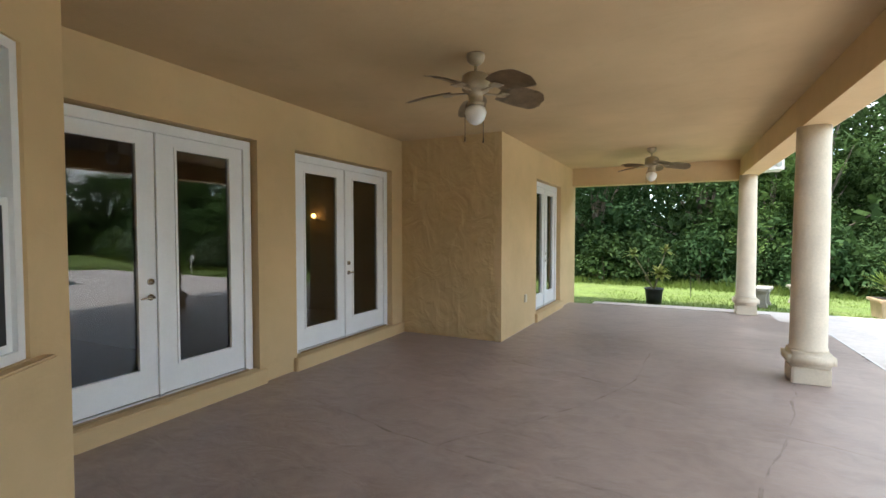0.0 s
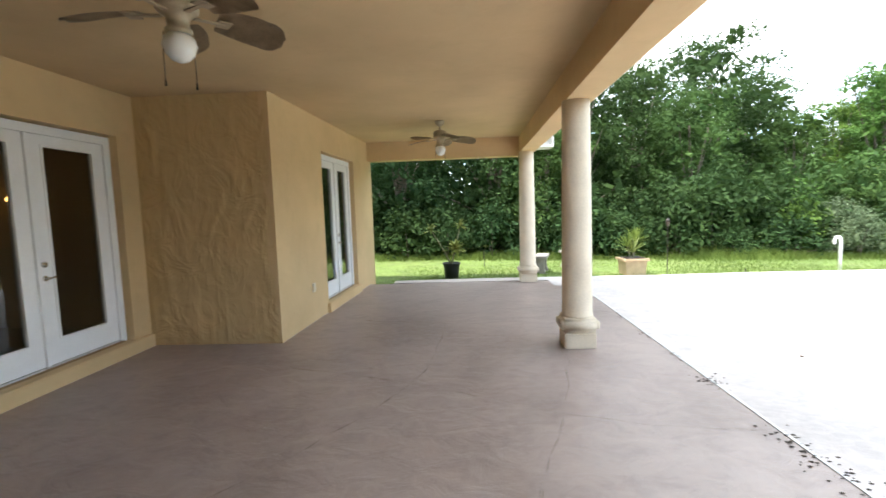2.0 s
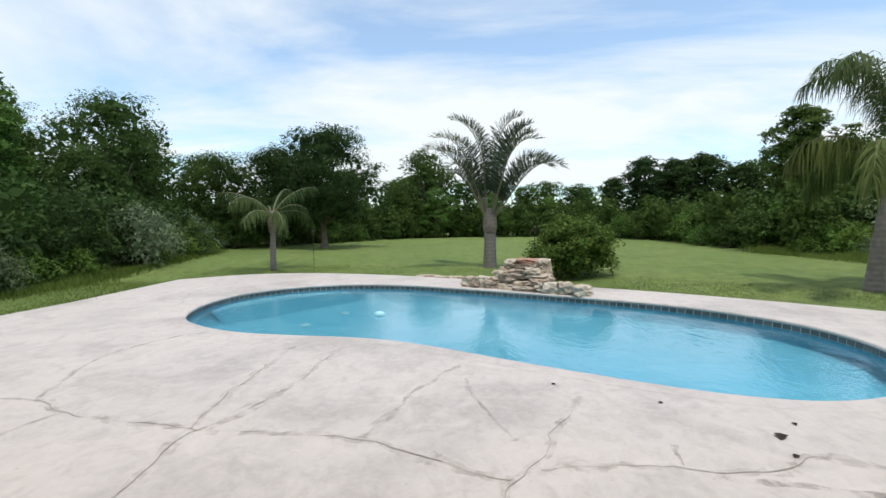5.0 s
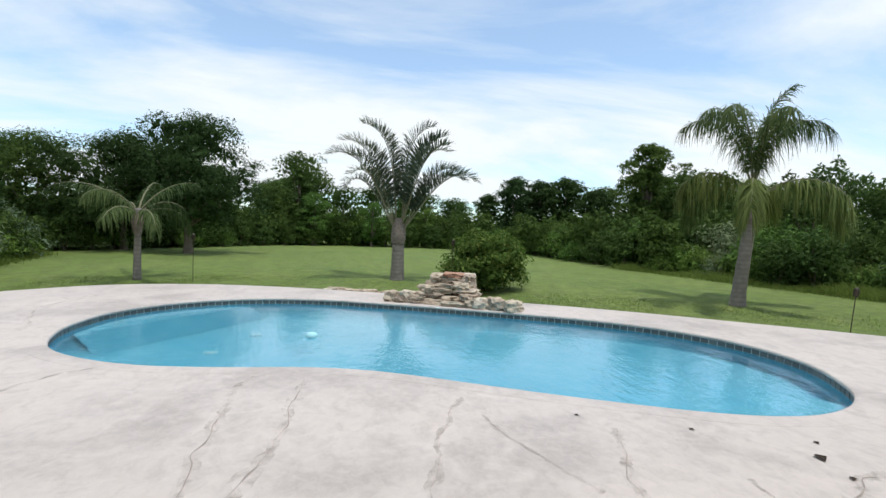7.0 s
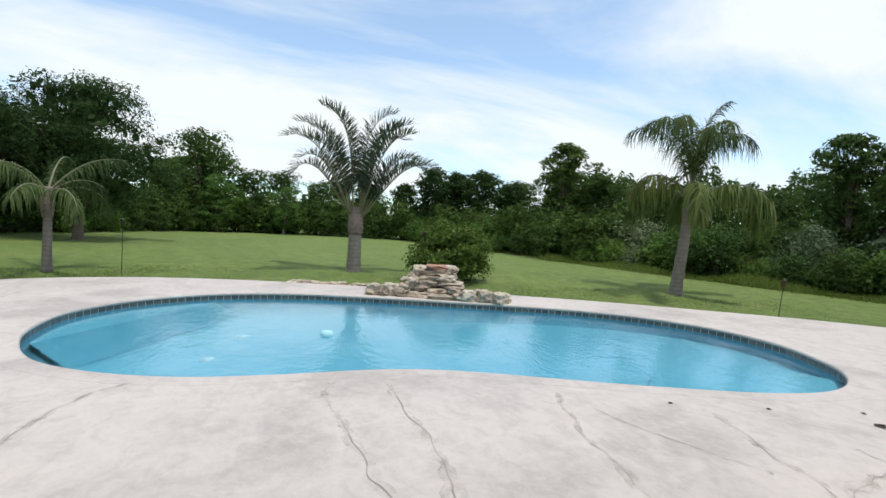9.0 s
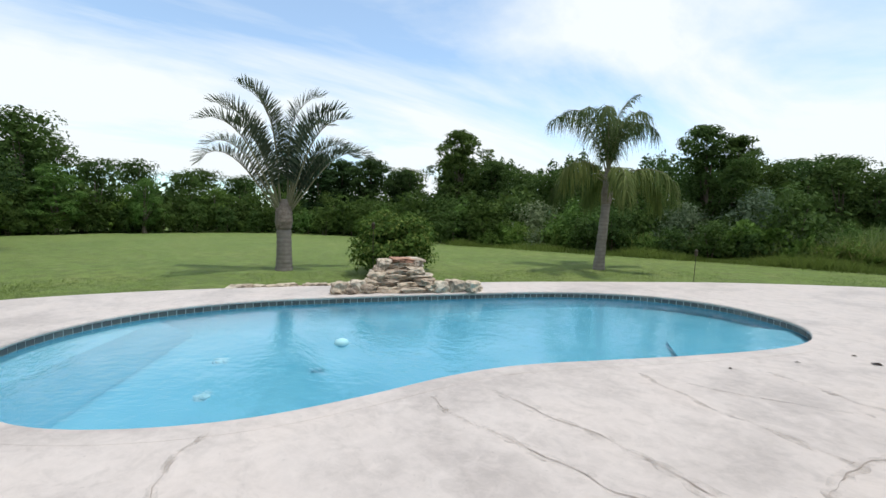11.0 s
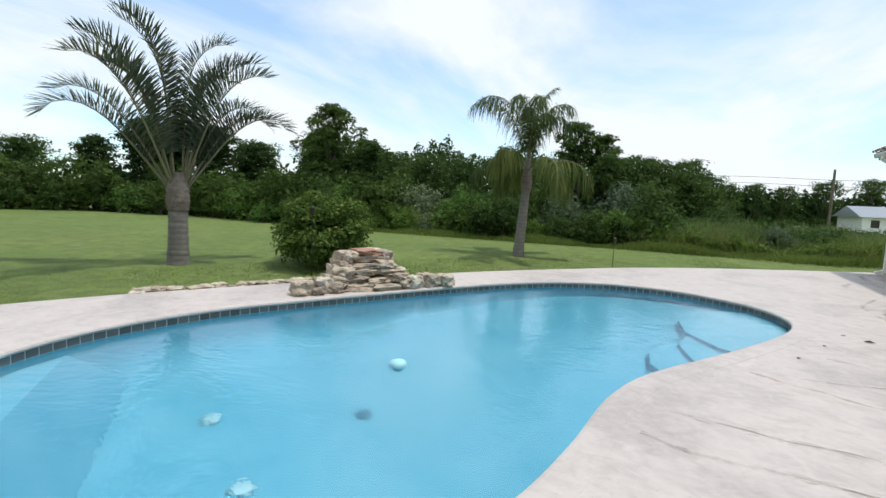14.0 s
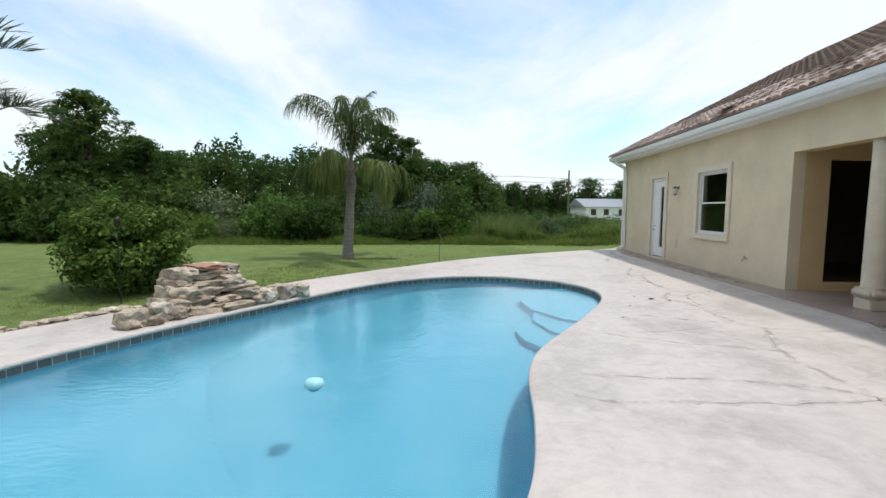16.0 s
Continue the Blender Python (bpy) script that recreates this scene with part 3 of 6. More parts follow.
def ledge(name, centre, reach, top, label):
    """A curved step that fills the basin's edge within reach of a centre."""
    inner = [p for p in grown(POOL, -0.02)]
    c = Vector((*centre, 0))
    keep = [k for k, p in enumerate(inner) if (p - c).length < reach]
    split = [j for j in range(len(keep) - 1) if keep[j + 1] - keep[j] > 1]
    if split:
        keep = keep[split[0] + 1:] + keep[:split[0] + 1]
    arc = [inner[k] for k in keep]
    a0 = math.atan2(arc[-1].y - c.y, arc[-1].x - c.x)
    a1 = math.atan2(arc[0].y - c.y, arc[0].x - c.x)
    into = Vector((10.0, 4.0, 0)) - c
    am = math.atan2(into.y, into.x)
    while a0 > am:
        a0 -= 2 * math.pi
    while a0 < am - 2 * math.pi:
        a0 += 2 * math.pi
    while a1 < am:
        a1 += 2 * math.pi
    while a1 > am + 2 * math.pi:
        a1 -= 2 * math.pi
    back = [c + reach * Vector((math.cos(a0 + (a1 - a0) * j / 24), math.sin(a0 + (a1 - a0) * j / 24), 0)) for j in range(1, 24)]
    bm = bmesh.new()
    f = bm.faces.new([bm.verts.new((p.x, p.y, top)) for p in arc + back])
    bmesh.ops.recalc_face_normals(bm, faces=[f])
    bmesh.ops.triangulate(bm, faces=[f])
    thicken(bm, 1.3 + top)
    part(name, bm, PLASTER, pool, label)


ledge("step", (6.0, 1.0), 1.85, -0.28, "top entry step")
ledge("step", (6.1, 2.2), 1.7, -0.44, "middle entry step")
ledge("step", (6.9, 2.9), 1.25, -0.58, "lowest entry step")


def slope(centre, r0, z0, r1, z1, label):
    """A smooth plaster floor that falls away from a centre."""
    bm = bmesh.new()
    rings_ = [[bm.verts.new((centre[0] + r_ * math.cos(k * math.pi / 24), centre[1] + r_ * math.sin(k * math.pi / 24), z_)) for k in range(48)] for r_, z_ in ((r0, z0), ((r0 + r1) / 2, (z0 + z1) / 2 - 0.04), (r1, z1))]
    for a_, b_ in zip(rings_, rings_[1:]):
        for k in range(48):
            bm.faces.new((a_[k], b_[k], b_[(k + 1) % 48], a_[(k + 1) % 48]))
    if r0 < 1:
        bm.faces.new(rings_[0])
    part("floor_slope", bm, PLASTER, pool, label, smooth=True)


slope((5.8, 1.2), 1.5, -0.52, 7.2, -1.448, "floor sloping down from the entry steps")

# bench across the rounded end, its front a straight line
b0, b1 = Vector((11.0, 9.32, 0)), Vector((14.0, 7.05, 0))
front = (b1 - b0).normalized()
shelf = [p for p in grown(POOL, -0.02) if front.x * (p.y - b0.y) - front.y * (p.x - b0.x) > 0]
shelf.sort(key=lambda p: (p - b0).dot(front))
bm = bmesh.new()
f = bm.faces.new([bm.verts.new((p.x, p.y, -0.46)) for p in shelf])
bmesh.ops.recalc_face_normals(bm, faces=[f])
if f.normal.z < 0:
    f.normal_flip()
bmesh.ops.triangulate(bm, faces=[f])
thicken(bm, 0.95)
for v in bm.verts:
    if v.co.z < -1.0:
        v.co.x += front.y * 0.6
        v.co.y -= front.x * 0.6
part("bench", bm, PLASTER, pool, "underwater bench across the rounded end")

bm = sheet([grown(POOL, 0.015)], -0.125)
water = part("water", bm, WATER, pool, "clear blue water with small ripples", turn=False)
water.visible_shadow = False

# waterline band of grout with single tiles set on it
total = sum((POOL[(k + 1) % n] - POOL[k]).length for k in range(n))
bm = bmesh.new()
vr = [[bm.verts.new((p.x, p.y, z)) for p in grown(POOL, 0.012)] for z in (-0.058, -0.215)]
for k in range(n):
    bm.faces.new((vr[0][k], vr[0][(k + 1) % n], vr[1][(k + 1) % n], vr[1][k]))
part("grout", bm, GROUT, pool)
bm = bmesh.new()
box(bm, -0.0635, 0.0635, -0.004, 0.004, -0.066, 0.066)
tile_mesh = finish(bm, "tile", TILE, bevel=0.002, seg=1)
run, want, rim = 0.0, 0.0, grown(POOL, 0.009)
for k in range(n):
    p, q = rim[k], rim[(k + 1) % n]
    length = (q - p).length
    while want < run + length:
        at = p + (q - p) * ((want - run) / length)
        tl = new("tile", tile_mesh)
        tl.parent = pool
        tl.matrix_basis = pose(at.x, at.y, -0.126, 0, 0, math.degrees(math.atan2(q.y - p.y, q.x - p.x)))
        want += 0.142
    run += length

# ---- the house ----
WALLX, DOORX = 2.25, -3.43


def plaster_wall(name, bm, material, label, m=None):
    return solid(name, bm, material, label, "wall", "structure", m=m)


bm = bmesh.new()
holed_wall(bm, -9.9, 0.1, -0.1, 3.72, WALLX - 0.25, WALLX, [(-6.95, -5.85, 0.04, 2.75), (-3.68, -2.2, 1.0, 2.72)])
plaster_wall("wall_east", bm, OUTSIDE_LIT, "yellow stucco house wall beside the pool deck, coloured paler as if lit")
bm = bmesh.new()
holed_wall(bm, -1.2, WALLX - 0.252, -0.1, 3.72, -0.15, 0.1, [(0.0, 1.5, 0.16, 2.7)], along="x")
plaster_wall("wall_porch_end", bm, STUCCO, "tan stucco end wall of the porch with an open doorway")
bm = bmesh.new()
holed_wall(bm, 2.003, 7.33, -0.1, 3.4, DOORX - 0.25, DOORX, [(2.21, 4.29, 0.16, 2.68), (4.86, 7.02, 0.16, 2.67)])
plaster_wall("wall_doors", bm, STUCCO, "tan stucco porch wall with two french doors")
# oblique wall with the window
BAYM = pose(-2.42, 2.03, 0, 0, 0, -53)
BW0, BW1, BZ0, BZ1 = 0.33, 1.56, 1.05, 2.6
bm = bmesh.new()
holed_wall(bm, 0.0, 2.42, -0.1, 3.4, -0.25, 0.0, [(BW0, BW1, BZ0, BZ1)], along="x")
plaster_wall("wall_bay", bm, STUCCO, "tan stucco oblique wall with a sash window", BAYM)
bm = bmesh.new()
holed_wall(bm, DOORX - 0.2, -2.44, -0.1, 3.4, 1.75, 2.0, [], along="x")
plaster_wall("wall_bay_return", bm, STUCCO, "tan stucco return beside the first french door")
# the block that juts into the porch
BUMPM = pose(-1.67, 7.33, 0, 0, 0, -1.9)
bm = bmesh.new()
holed_wall(bm, 0.0, 5.1, -0.1, 3.4, -0.25, 0.0, [(1.81, 3.64, 0.16, 2.68)], m=None)
plaster_wall("wall_bump_east", bm, STUCCO, "tan stucco wall of the projecting room with a french door", BUMPM)
bm = bmesh.new()
box(bm, DOORX - 0.2, -1.675, 7.36, 7.58, -0.1, 3.4)
tw = []
for i in range(61):
    col_ = []
    for j in range(101):
        u_, z_ = DOORX - 0.2 + (1.755 + 0.2) * i / 60, -0.1 + 3.4 * j / 100
        sway = 0.5 * noise.noise(Vector((u_ * 1.6, 3.0, z_ * 1.3)))
        relief = 0.024 * noise.noise(Vector(((u_ + sway * 0.45) * 7.5, 0.0, z_ * 1.3 + u_))) + 0.007 * noise.noise(Vector((u_ * 15 + sway, 5.0, z_ * 4.0)))
        fade = min(1.0, (60 - i) / 3.0)
        col_.append(bm.verts.new((u_, 7.334 - max(0.0, relief) * fade, z_)))
    tw.append(col_)
for a_, b_ in zip(tw, tw[1:]):
    for j in range(100):
        bm.faces.new((a_[j], b_[j], b_[j + 1], a_[j + 1]))
plaster_wall("wall_bump_south", bm, TROWEL, "rough trowelled tan stucco return wall")
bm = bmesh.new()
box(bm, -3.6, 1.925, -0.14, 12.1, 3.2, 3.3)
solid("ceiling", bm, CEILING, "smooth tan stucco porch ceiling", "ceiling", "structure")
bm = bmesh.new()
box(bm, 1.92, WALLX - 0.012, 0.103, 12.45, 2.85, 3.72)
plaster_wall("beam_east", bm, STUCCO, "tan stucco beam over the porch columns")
# thin skin on the beam's outer face, in the paler daylit stucco colour
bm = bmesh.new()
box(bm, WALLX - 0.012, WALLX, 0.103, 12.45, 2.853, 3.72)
plaster_wall("beam_east_lit_face", bm, OUTSIDE_LIT, "outer face of the porch beam, its stucco coloured paler as if lit")
bm = bmesh.new()
box(bm, -1.75, 1.918, 12.1, 12.45, 2.79, 3.72)
plaster_wall("beam_north", bm, STUCCO, "tan stucco beam across the porch end")
# plain outer walls that close the house
bm = bmesh.new()
box(bm, -14, WALLX - 0.25, -9.9, -9.65, -0.1, 3.72)
box(bm, -14, -13.75, -9.65, 12.4, -0.1, 3.72)
box(bm, -13.75, -1.76, 12.15, 12.4, -0.1, 3.72)
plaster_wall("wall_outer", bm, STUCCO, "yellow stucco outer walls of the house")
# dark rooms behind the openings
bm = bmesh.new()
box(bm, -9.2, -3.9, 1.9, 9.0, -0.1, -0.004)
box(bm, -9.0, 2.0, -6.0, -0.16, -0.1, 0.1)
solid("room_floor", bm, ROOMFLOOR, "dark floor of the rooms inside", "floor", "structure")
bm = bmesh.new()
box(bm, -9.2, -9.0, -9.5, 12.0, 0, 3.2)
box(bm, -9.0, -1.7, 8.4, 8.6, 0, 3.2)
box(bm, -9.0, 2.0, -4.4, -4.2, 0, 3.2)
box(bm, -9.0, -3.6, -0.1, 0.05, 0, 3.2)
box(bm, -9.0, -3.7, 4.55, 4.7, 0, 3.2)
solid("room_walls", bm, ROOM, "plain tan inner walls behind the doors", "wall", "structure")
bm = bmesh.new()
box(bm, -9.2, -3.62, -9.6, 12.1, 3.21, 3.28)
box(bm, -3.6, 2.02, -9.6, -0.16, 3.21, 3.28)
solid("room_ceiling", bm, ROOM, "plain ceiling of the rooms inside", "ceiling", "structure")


def door_leaf(parent, y0, y1, z0, z1, x, handle_at=None, stile=0.165, foot=0.26, head=0.12, wide=None):
    """A glazed door leaf standing along y."""
    bm = bmesh.new()
    gy0, gy1, gz0, gz1 = y0 + (wide or stile), y1 - stile, z0 + foot, z1 - head
    box(bm, x - 0.045, x, y0, gy0, z0, z1)
    box(bm, x - 0.045, x, gy1, y1, z0, z1)
    box(bm, x - 0.045, x, gy0, gy1, z0, gz0)
    box(bm, x - 0.045, x, gy0, gy1, gz1, z1)
    leaf = part("door_leaf", bm, WHITE, parent)
    bm = bmesh.new()
    b = 0.022
    box(bm, x + 0.0005, x + 0.012, gy0 - b, gy0, gz0 - b, gz1 + b)
    box(bm, x + 0.0005, x + 0.012, gy1, gy1 + b, gz0 - b, gz1 + b)
    box(bm, x + 0.0005, x + 0.012, gy0, gy1, gz0 - b, gz0)
    box(bm, x + 0.0005, x + 0.012, gy0, gy1, gz1, gz1 + b)
    part("glazing_bead", bm, WHITE, leaf)
    bm = bmesh.new()
    box(bm, x - 0.028, x - 0.018, gy0 - 0.01, gy1 + 0.01, gz0 - 0.01, gz1 + 0.01)
    pane = part("pane", bm, TINT, leaf, "dark reflecting glass pane")
    pane.visible_shadow = False
    if handle_at:
        bm = bmesh.new()
        rosette = pose(x, handle_at, z0 + 0.90, 0, 90, 0)
        cyl(bm, 0.03, 0.026, 0, 0.014, 18, rosette)
        cyl(bm, 0.011, 0.011, 0.01, 0.055, 10, rosette)
        s = 1 if handle_at < (y0 + y1) / 2 else -1
        tube(bm, [(x + 0.05, handle_at, z0 + 0.90), (x + 0.055, handle_at + s * 0.05, z0 + 0.905), (x + 0.05, handle_at + s * 0.11, z0 + 0.895)], [0.011, 0.01, 0.007])
        part("door_handle", bm, CHROME, leaf, "satin metal lever handle", smooth=True)
        bm = bmesh.new()
        bolt = pose(x, handle_at, z0 + 1.04, 0, 90, 0)
        cyl(bm, 0.031, 0.027, 0, 0.02, 18, bolt)
        cyl(bm, 0.016, 0.015, 0.018, 0.03, 14, bolt)
        part("deadbolt", bm, CHROME, leaf, "round metal deadbolt", smooth=True)


def french_door(name, y0, y1, z0, z1, x, lead, m=None):
    """A white two-leaf french door in its frame, on a stucco step."""
    d = thing(name, "white french door with two full glass panes, closed", "door", m, kind="structure")
    fw = 0.09
    bm = bmesh.new()
    box(bm, x - 0.11, x + 0.015, y0, y0 + fw, z0, z1)
    box(bm, x - 0.11, x + 0.015, y1 - fw, y1, z0, z1)
    box(bm, x - 0.11, x + 0.015, y0 + fw, y1 - fw, z1 - fw, z1)
    part("door_frame", bm, WHITE, d)
    bm = bmesh.new()
    box(bm, x - 0.12, x + 0.05, y0 + fw, y1 - fw, z0, z0 + 0.025)
    part("threshold", bm, CHROME, d, "dull metal threshold")
    mid_ = (y0 + y1) / 2
    bm = bmesh.new()
    box(bm, x - 0.02, x + 0.012, mid_ - 0.02, mid_ + 0.02, z0 + 0.03, z1 - fw - 0.004)
    part("astragal", bm, WHITE, d, bevel=0.004)
    door_leaf(d, y0 + fw + 0.003, mid_ - 0.022, z0 + 0.03, z1 - fw - 0.004, x - 0.012, mid_ - 0.075 if lead else None)
    door_leaf(d, mid_ + 0.022, y1 - fw - 0.003, z0 + 0.03, z1 - fw - 0.004, x - 0.012, None if lead else mid_ + 0.075)
    return d


french_door("door_1", 2.23, 4.27, 0.166, 2.66, -3.53, True)
french_door("door_2", 4.88, 7.0, 0.166, 2.65, -3.53, False)
french_door("door_3", 1.83, 3.62, 0.166, 2.66, -0.10, False, BUMPM)
for y0, y1 in ((2.15, 4.36), (4.8, 7.32)):
    bm = bmesh.new()
    box(bm, DOORX - 0.2, DOORX + 0.06, y0, y1, -0.05, 0.158)
    solid("door_step", bm, STUCCO, "low tan stucco step under the french doors", "step", "structure", bevel=0.012)
bm = bmesh.new()
box(bm, -0.2, 0.05, 1.75, 3.75, -0.05, 0.158)
solid("door_step", bm, STUCCO, "low tan stucco step under the french doors", "step", "structure", bevel=0.012, m=BUMPM)


def sash_window(name, u0, u1, z0, z1, m, trim, label):
    """A white double-hung window; the wall runs along local x and faces local +y."""
    w = thing(name, label, "window", m, kind="structure")
    fw, rail = 0.05, (z0 + z1) / 2
    bm = bmesh.new()
    box(bm, u0, u0 + fw, -0.10, -0.02, z0, z1)
    box(bm, u1 - fw, u1, -0.10, -0.02, z0, z1)
    box(bm, u0 + fw, u1 - fw, -0.10, -0.02, z0, z0 + fw)
    box(bm, u0 + fw, u1 - fw, -0.10, -0.02, z1 - fw, z1)
    part("window_frame", bm, VINYL, w)
    for a_, b_, dep in ((z0 + fw, rail + 0.02, -0.045), (rail - 0.02, z1 - fw, -0.075)):
        bm = bmesh.new()
        box(bm, u0 + fw, u0 + fw + 0.035, dep - 0.02, dep, a_, b_)
        box(bm, u1 - fw - 0.035, u1 - fw, dep - 0.02, dep, a_, b_)
        box(bm, u0 + fw + 0.035, u1 - fw - 0.035, dep - 0.02, dep, a_, a_ + 0.04)
        box(bm, u0 + fw + 0.035, u1 - fw - 0.035, dep - 0.02, dep, b_ - 0.04, b_)
        sash = part("sash", bm, VINYL, w)
        bm = bmesh.new()
        box(bm, u0 + fw + 0.03, u1 - fw - 0.03, dep - 0.013, dep - 0.007, a_ + 0.03, b_ - 0.03)
        part("pane", bm, TINT, sash, "dark glass pane").visible_shadow = False
        if not trim:
            bm = bmesh.new()
            box(bm, u0 + fw + 0.03, u1 - fw - 0.03, dep - 0.004, dep - 0.002, a_ + 0.03, b_ - 0.03)
            part("insect_screen", bm, SCREEN, sash, "dark insect screen")
    bm = bmesh.new()
    box(bm, u0 - 0.10 if not trim else u0 - 0.16, u1 + (0.1 if not trim else 0.16), -0.06 if not trim else 0.003, 0.07, z0 - 0.15 if trim else z0 - 0.09, z0 - 0.004)
    part("window_sill", bm, TRIM if trim else STUCCO, w, bevel=0.01)
    if trim:
        bm = bmesh.new()
        box(bm, u0 - 0.16, u0, 0.003, 0.05, z0 - 0.002, z1)
        box(bm, u1, u1 + 0.16, 0.003, 0.05, z0 - 0.002, z1)
        box(bm, u0 - 0.16, u1 + 0.16, 0.003, 0.05, z1 + 0.002, z1 + 0.16)
        part("window_surround", bm, TRIM, w, "raised pale stucco surround")
    return w


EASTM = pose(WALLX, 0, 0, 0, 0, -90)
sash_window("window_1", BW0, BW1, BZ0, BZ1, BAYM, False, "white double-hung sash window in the oblique porch wall")
sash_window("window_2", 2.2, 3.68, 1.0, 2.72, EASTM, True, "white double-hung sash window with a raised pale surround")

# side door of the house
sd = thing("door_4", "narrow white glazed side door with a pale surround, closed", "door", kind="structure")
bm = bmesh.new()
x = WALLX
box(bm, x - 0.12, x - 0.02, -6.93, -6.86, 0.05, 2.73)
box(bm, x - 0.12, x - 0.02, -5.94, -5.87, 0.05, 2.73)
box(bm, x - 0.12, x - 0.02, -6.86, -5.94, 2.66, 2.73)
part("door_frame", bm, WHITE, sd)
door_leaf(sd, -6.85, -5.95, 0.07, 2.65, x - 0.05, -6.77, 0.15, 0.32, 0.2, 0.5)
bm = bmesh.new()
box(bm, x + 0.003, x + 0.05, -7.1, -6.95, 0.0, 2.75)
box(bm, x + 0.003, x + 0.05, -5.85, -5.7, 0.0, 2.75)
box(bm, x + 0.003, x + 0.05, -7.1, -5.7, 2.752, 2.9)
part("door_surround", bm, TRIM, sd, "raised pale stucco surround")
bm = bmesh.new()
box(bm, x - 0.1, x + 0.12, -7.0, -5.8, -0.05, 0.04)
solid("door_step", bm, TRIM, "low concrete step under the side door", "step", "structure", bevel=0.008)

# ---- roof ----
EAVE_X, EAVE_Z, RISE, Y_S, Y_N, X_W = 2.82, 3.86, 0.56, -10.25, 12.95, -14.5
roof = thing("roof", "hipped roof of weathered terracotta barrel tiles", "roof", kind="structure")
half = (EAVE_X - X_W) / 2
ridge_x, ridge_z = (EAVE_X + X_W) / 2, EAVE_Z + RISE * half
bm = bmesh.new()
c = [bm.verts.new(v) for v in ((EAVE_X, Y_S, EAVE_Z), (EAVE_X, Y_N, EAVE_Z), (X_W, Y_N, EAVE_Z), (X_W, Y_S, EAVE_Z), (ridge_x, Y_S + half, ridge_z), (ridge_x, Y_N - half, ridge_z))]
for f in ((0, 1, 5, 4), (1, 2, 5), (2, 3, 4, 5), (3, 0, 4), (3, 2, 1, 0)):
    bm.faces.new([c[k] for k in f])
part("underlay", bm, ROOFTILE, roof)
bm = bmesh.new()
box(bm, WALLX + 0.002, EAVE_X - 0.12, Y_S + 0.3, Y_N - 0.3, 3.64, 3.7)
box(bm, EAVE_X - 0.14, EAVE_X - 0.1, Y_S + 0.1, Y_N - 0.1, 3.62, 3.85)
box(bm, X_W, EAVE_X - 0.1, Y_S + 0.06, Y_S + 0.1, 3.62, 3.85)
box(bm, X_W, WALLX, Y_S + 0.1, -9.9, 3.64, 3.7)
box(bm, -1.0, EAVE_X - 0.1, Y_N - 0.1, Y_N - 0.06, 3.62, 3.85)
box(bm, -1.0, WALLX, 12.455, Y_N - 0.1, 3.64, 3.7)
part("soffit", bm, VINYL, roof, "white soffit and fascia")
bm = bmesh.new()
gprof = [(0.0, 0.0), (0.085, 0.0), (0.115, 0.06), (0.125, 0.13), (0.118, 0.13), (0.105, 0.06), (0.08, 0.008), (0.006, 0.008), (0.006, 0.13), (0.0, 0.13)]
ends = []
for y in (Y_S + 0.02, Y_N - 0.02):
    ends.append([bm.verts.new((EAVE_X - 0.098 + px_, y, 3.69 + pz_)) for px_, pz_ in gprof])
for k in range(len(gprof)):
    bm.faces.new((ends[0][k], ends[0][(k + 1) % len(gprof)], ends[1][(k + 1) % len(gprof)], ends[1][k]))
bm.faces.new(ends[0])
bm.faces.new(ends[1][::-1])
part("gutter", bm, WHITE, roof, "white metal gutter along the eave")
ds = thing("downspout", "white metal downspout at the house corner", "downspout")
bm = bmesh.new()


def spout(bm, a_, b_, w=0.055, d=0.065):
    a_, b_ = Vector(a_), Vector(b_)
    m = Matrix.Translation((a_ + b_) / 2) @ (b_ - a_).to_track_quat("Z", "X").to_matrix().to_4x4()
    L = (b_ - a_).length / 2 + 0.02
    box(bm, -w, w, -d, d, -L, L, m)


spout(bm, (2.74, -9.6, 3.72), (2.74, -9.6, 3.6))
spout(bm, (2.74, -9.6, 3.58), (2.36, -9.6, 3.36))
spout(bm, (2.345, -9.6, 3.34), (2.345, -9.6, 0.16))
spout(bm, (2.36, -9.6, 0.12), (2.58, -9.6, 0.05))
part("pipe", bm, WHITE, ds, bevel=0.006)
for z in (0.5, 1.9, 3.1):
    bm = bmesh.new()
    box(bm, 2.285, 2.395, -9.66, -9.54, z, z + 0.03)
    part("strap", bm, WHITE, ds)
# low eave corner past the porch end
bm = bmesh.new()
box(bm, 2.30, 2.75, 12.47, 13.0, 3.0, 3.06)
box(bm, 2.71, 2.75, 12.47, 13.0, 3.06, 3.24)
box(bm, 2.30, 2.71, 12.96, 13.0, 3.06, 3.24)
solid("eave_corner", bm, VINYL, "white boxed eave corner past the porch end", "eave", "structure")

# ---- porch things ----


def column(x, y, turn=0):
    c = thing("porch_column", "round cast-stone porch column on a square base", "column", pose(x, y, 0, 0, 0, turn), "porch columns")
    bm = bmesh.new()
    box(bm, -0.18, 0.18, -0.18, 0.18, -0.01, 0.185)
    bmesh.ops.bevel(bm, geom=bm.edges[:], offset=0.015, segments=2, affect="EDGES")
    part("plinth", bm, COLUMN, c, "square tan plinth")
    bm = bmesh.new()
    box(bm, -0.22, 0.22, -0.22, 0.22, 0.187, 0.36)
    bmesh.ops.bevel(bm, geom=bm.edges[:], offset=0.045, segments=4, affect="EDGES")
    part("base_moulding", bm, COLUMN, c, "rounded base moulding", smooth=True)
    bm = bmesh.new()
    lathe(bm, [(0.185, 0.355), (0.182, 0.385), (0.174, 0.40), (0.172, 0.9), (0.168, 1.7), (0.160, 2.5), (0.158, 2.855)], 36)
    part("shaft", bm, COLUMN, c, smooth=True)
    return c


column(2.05, 7.1)
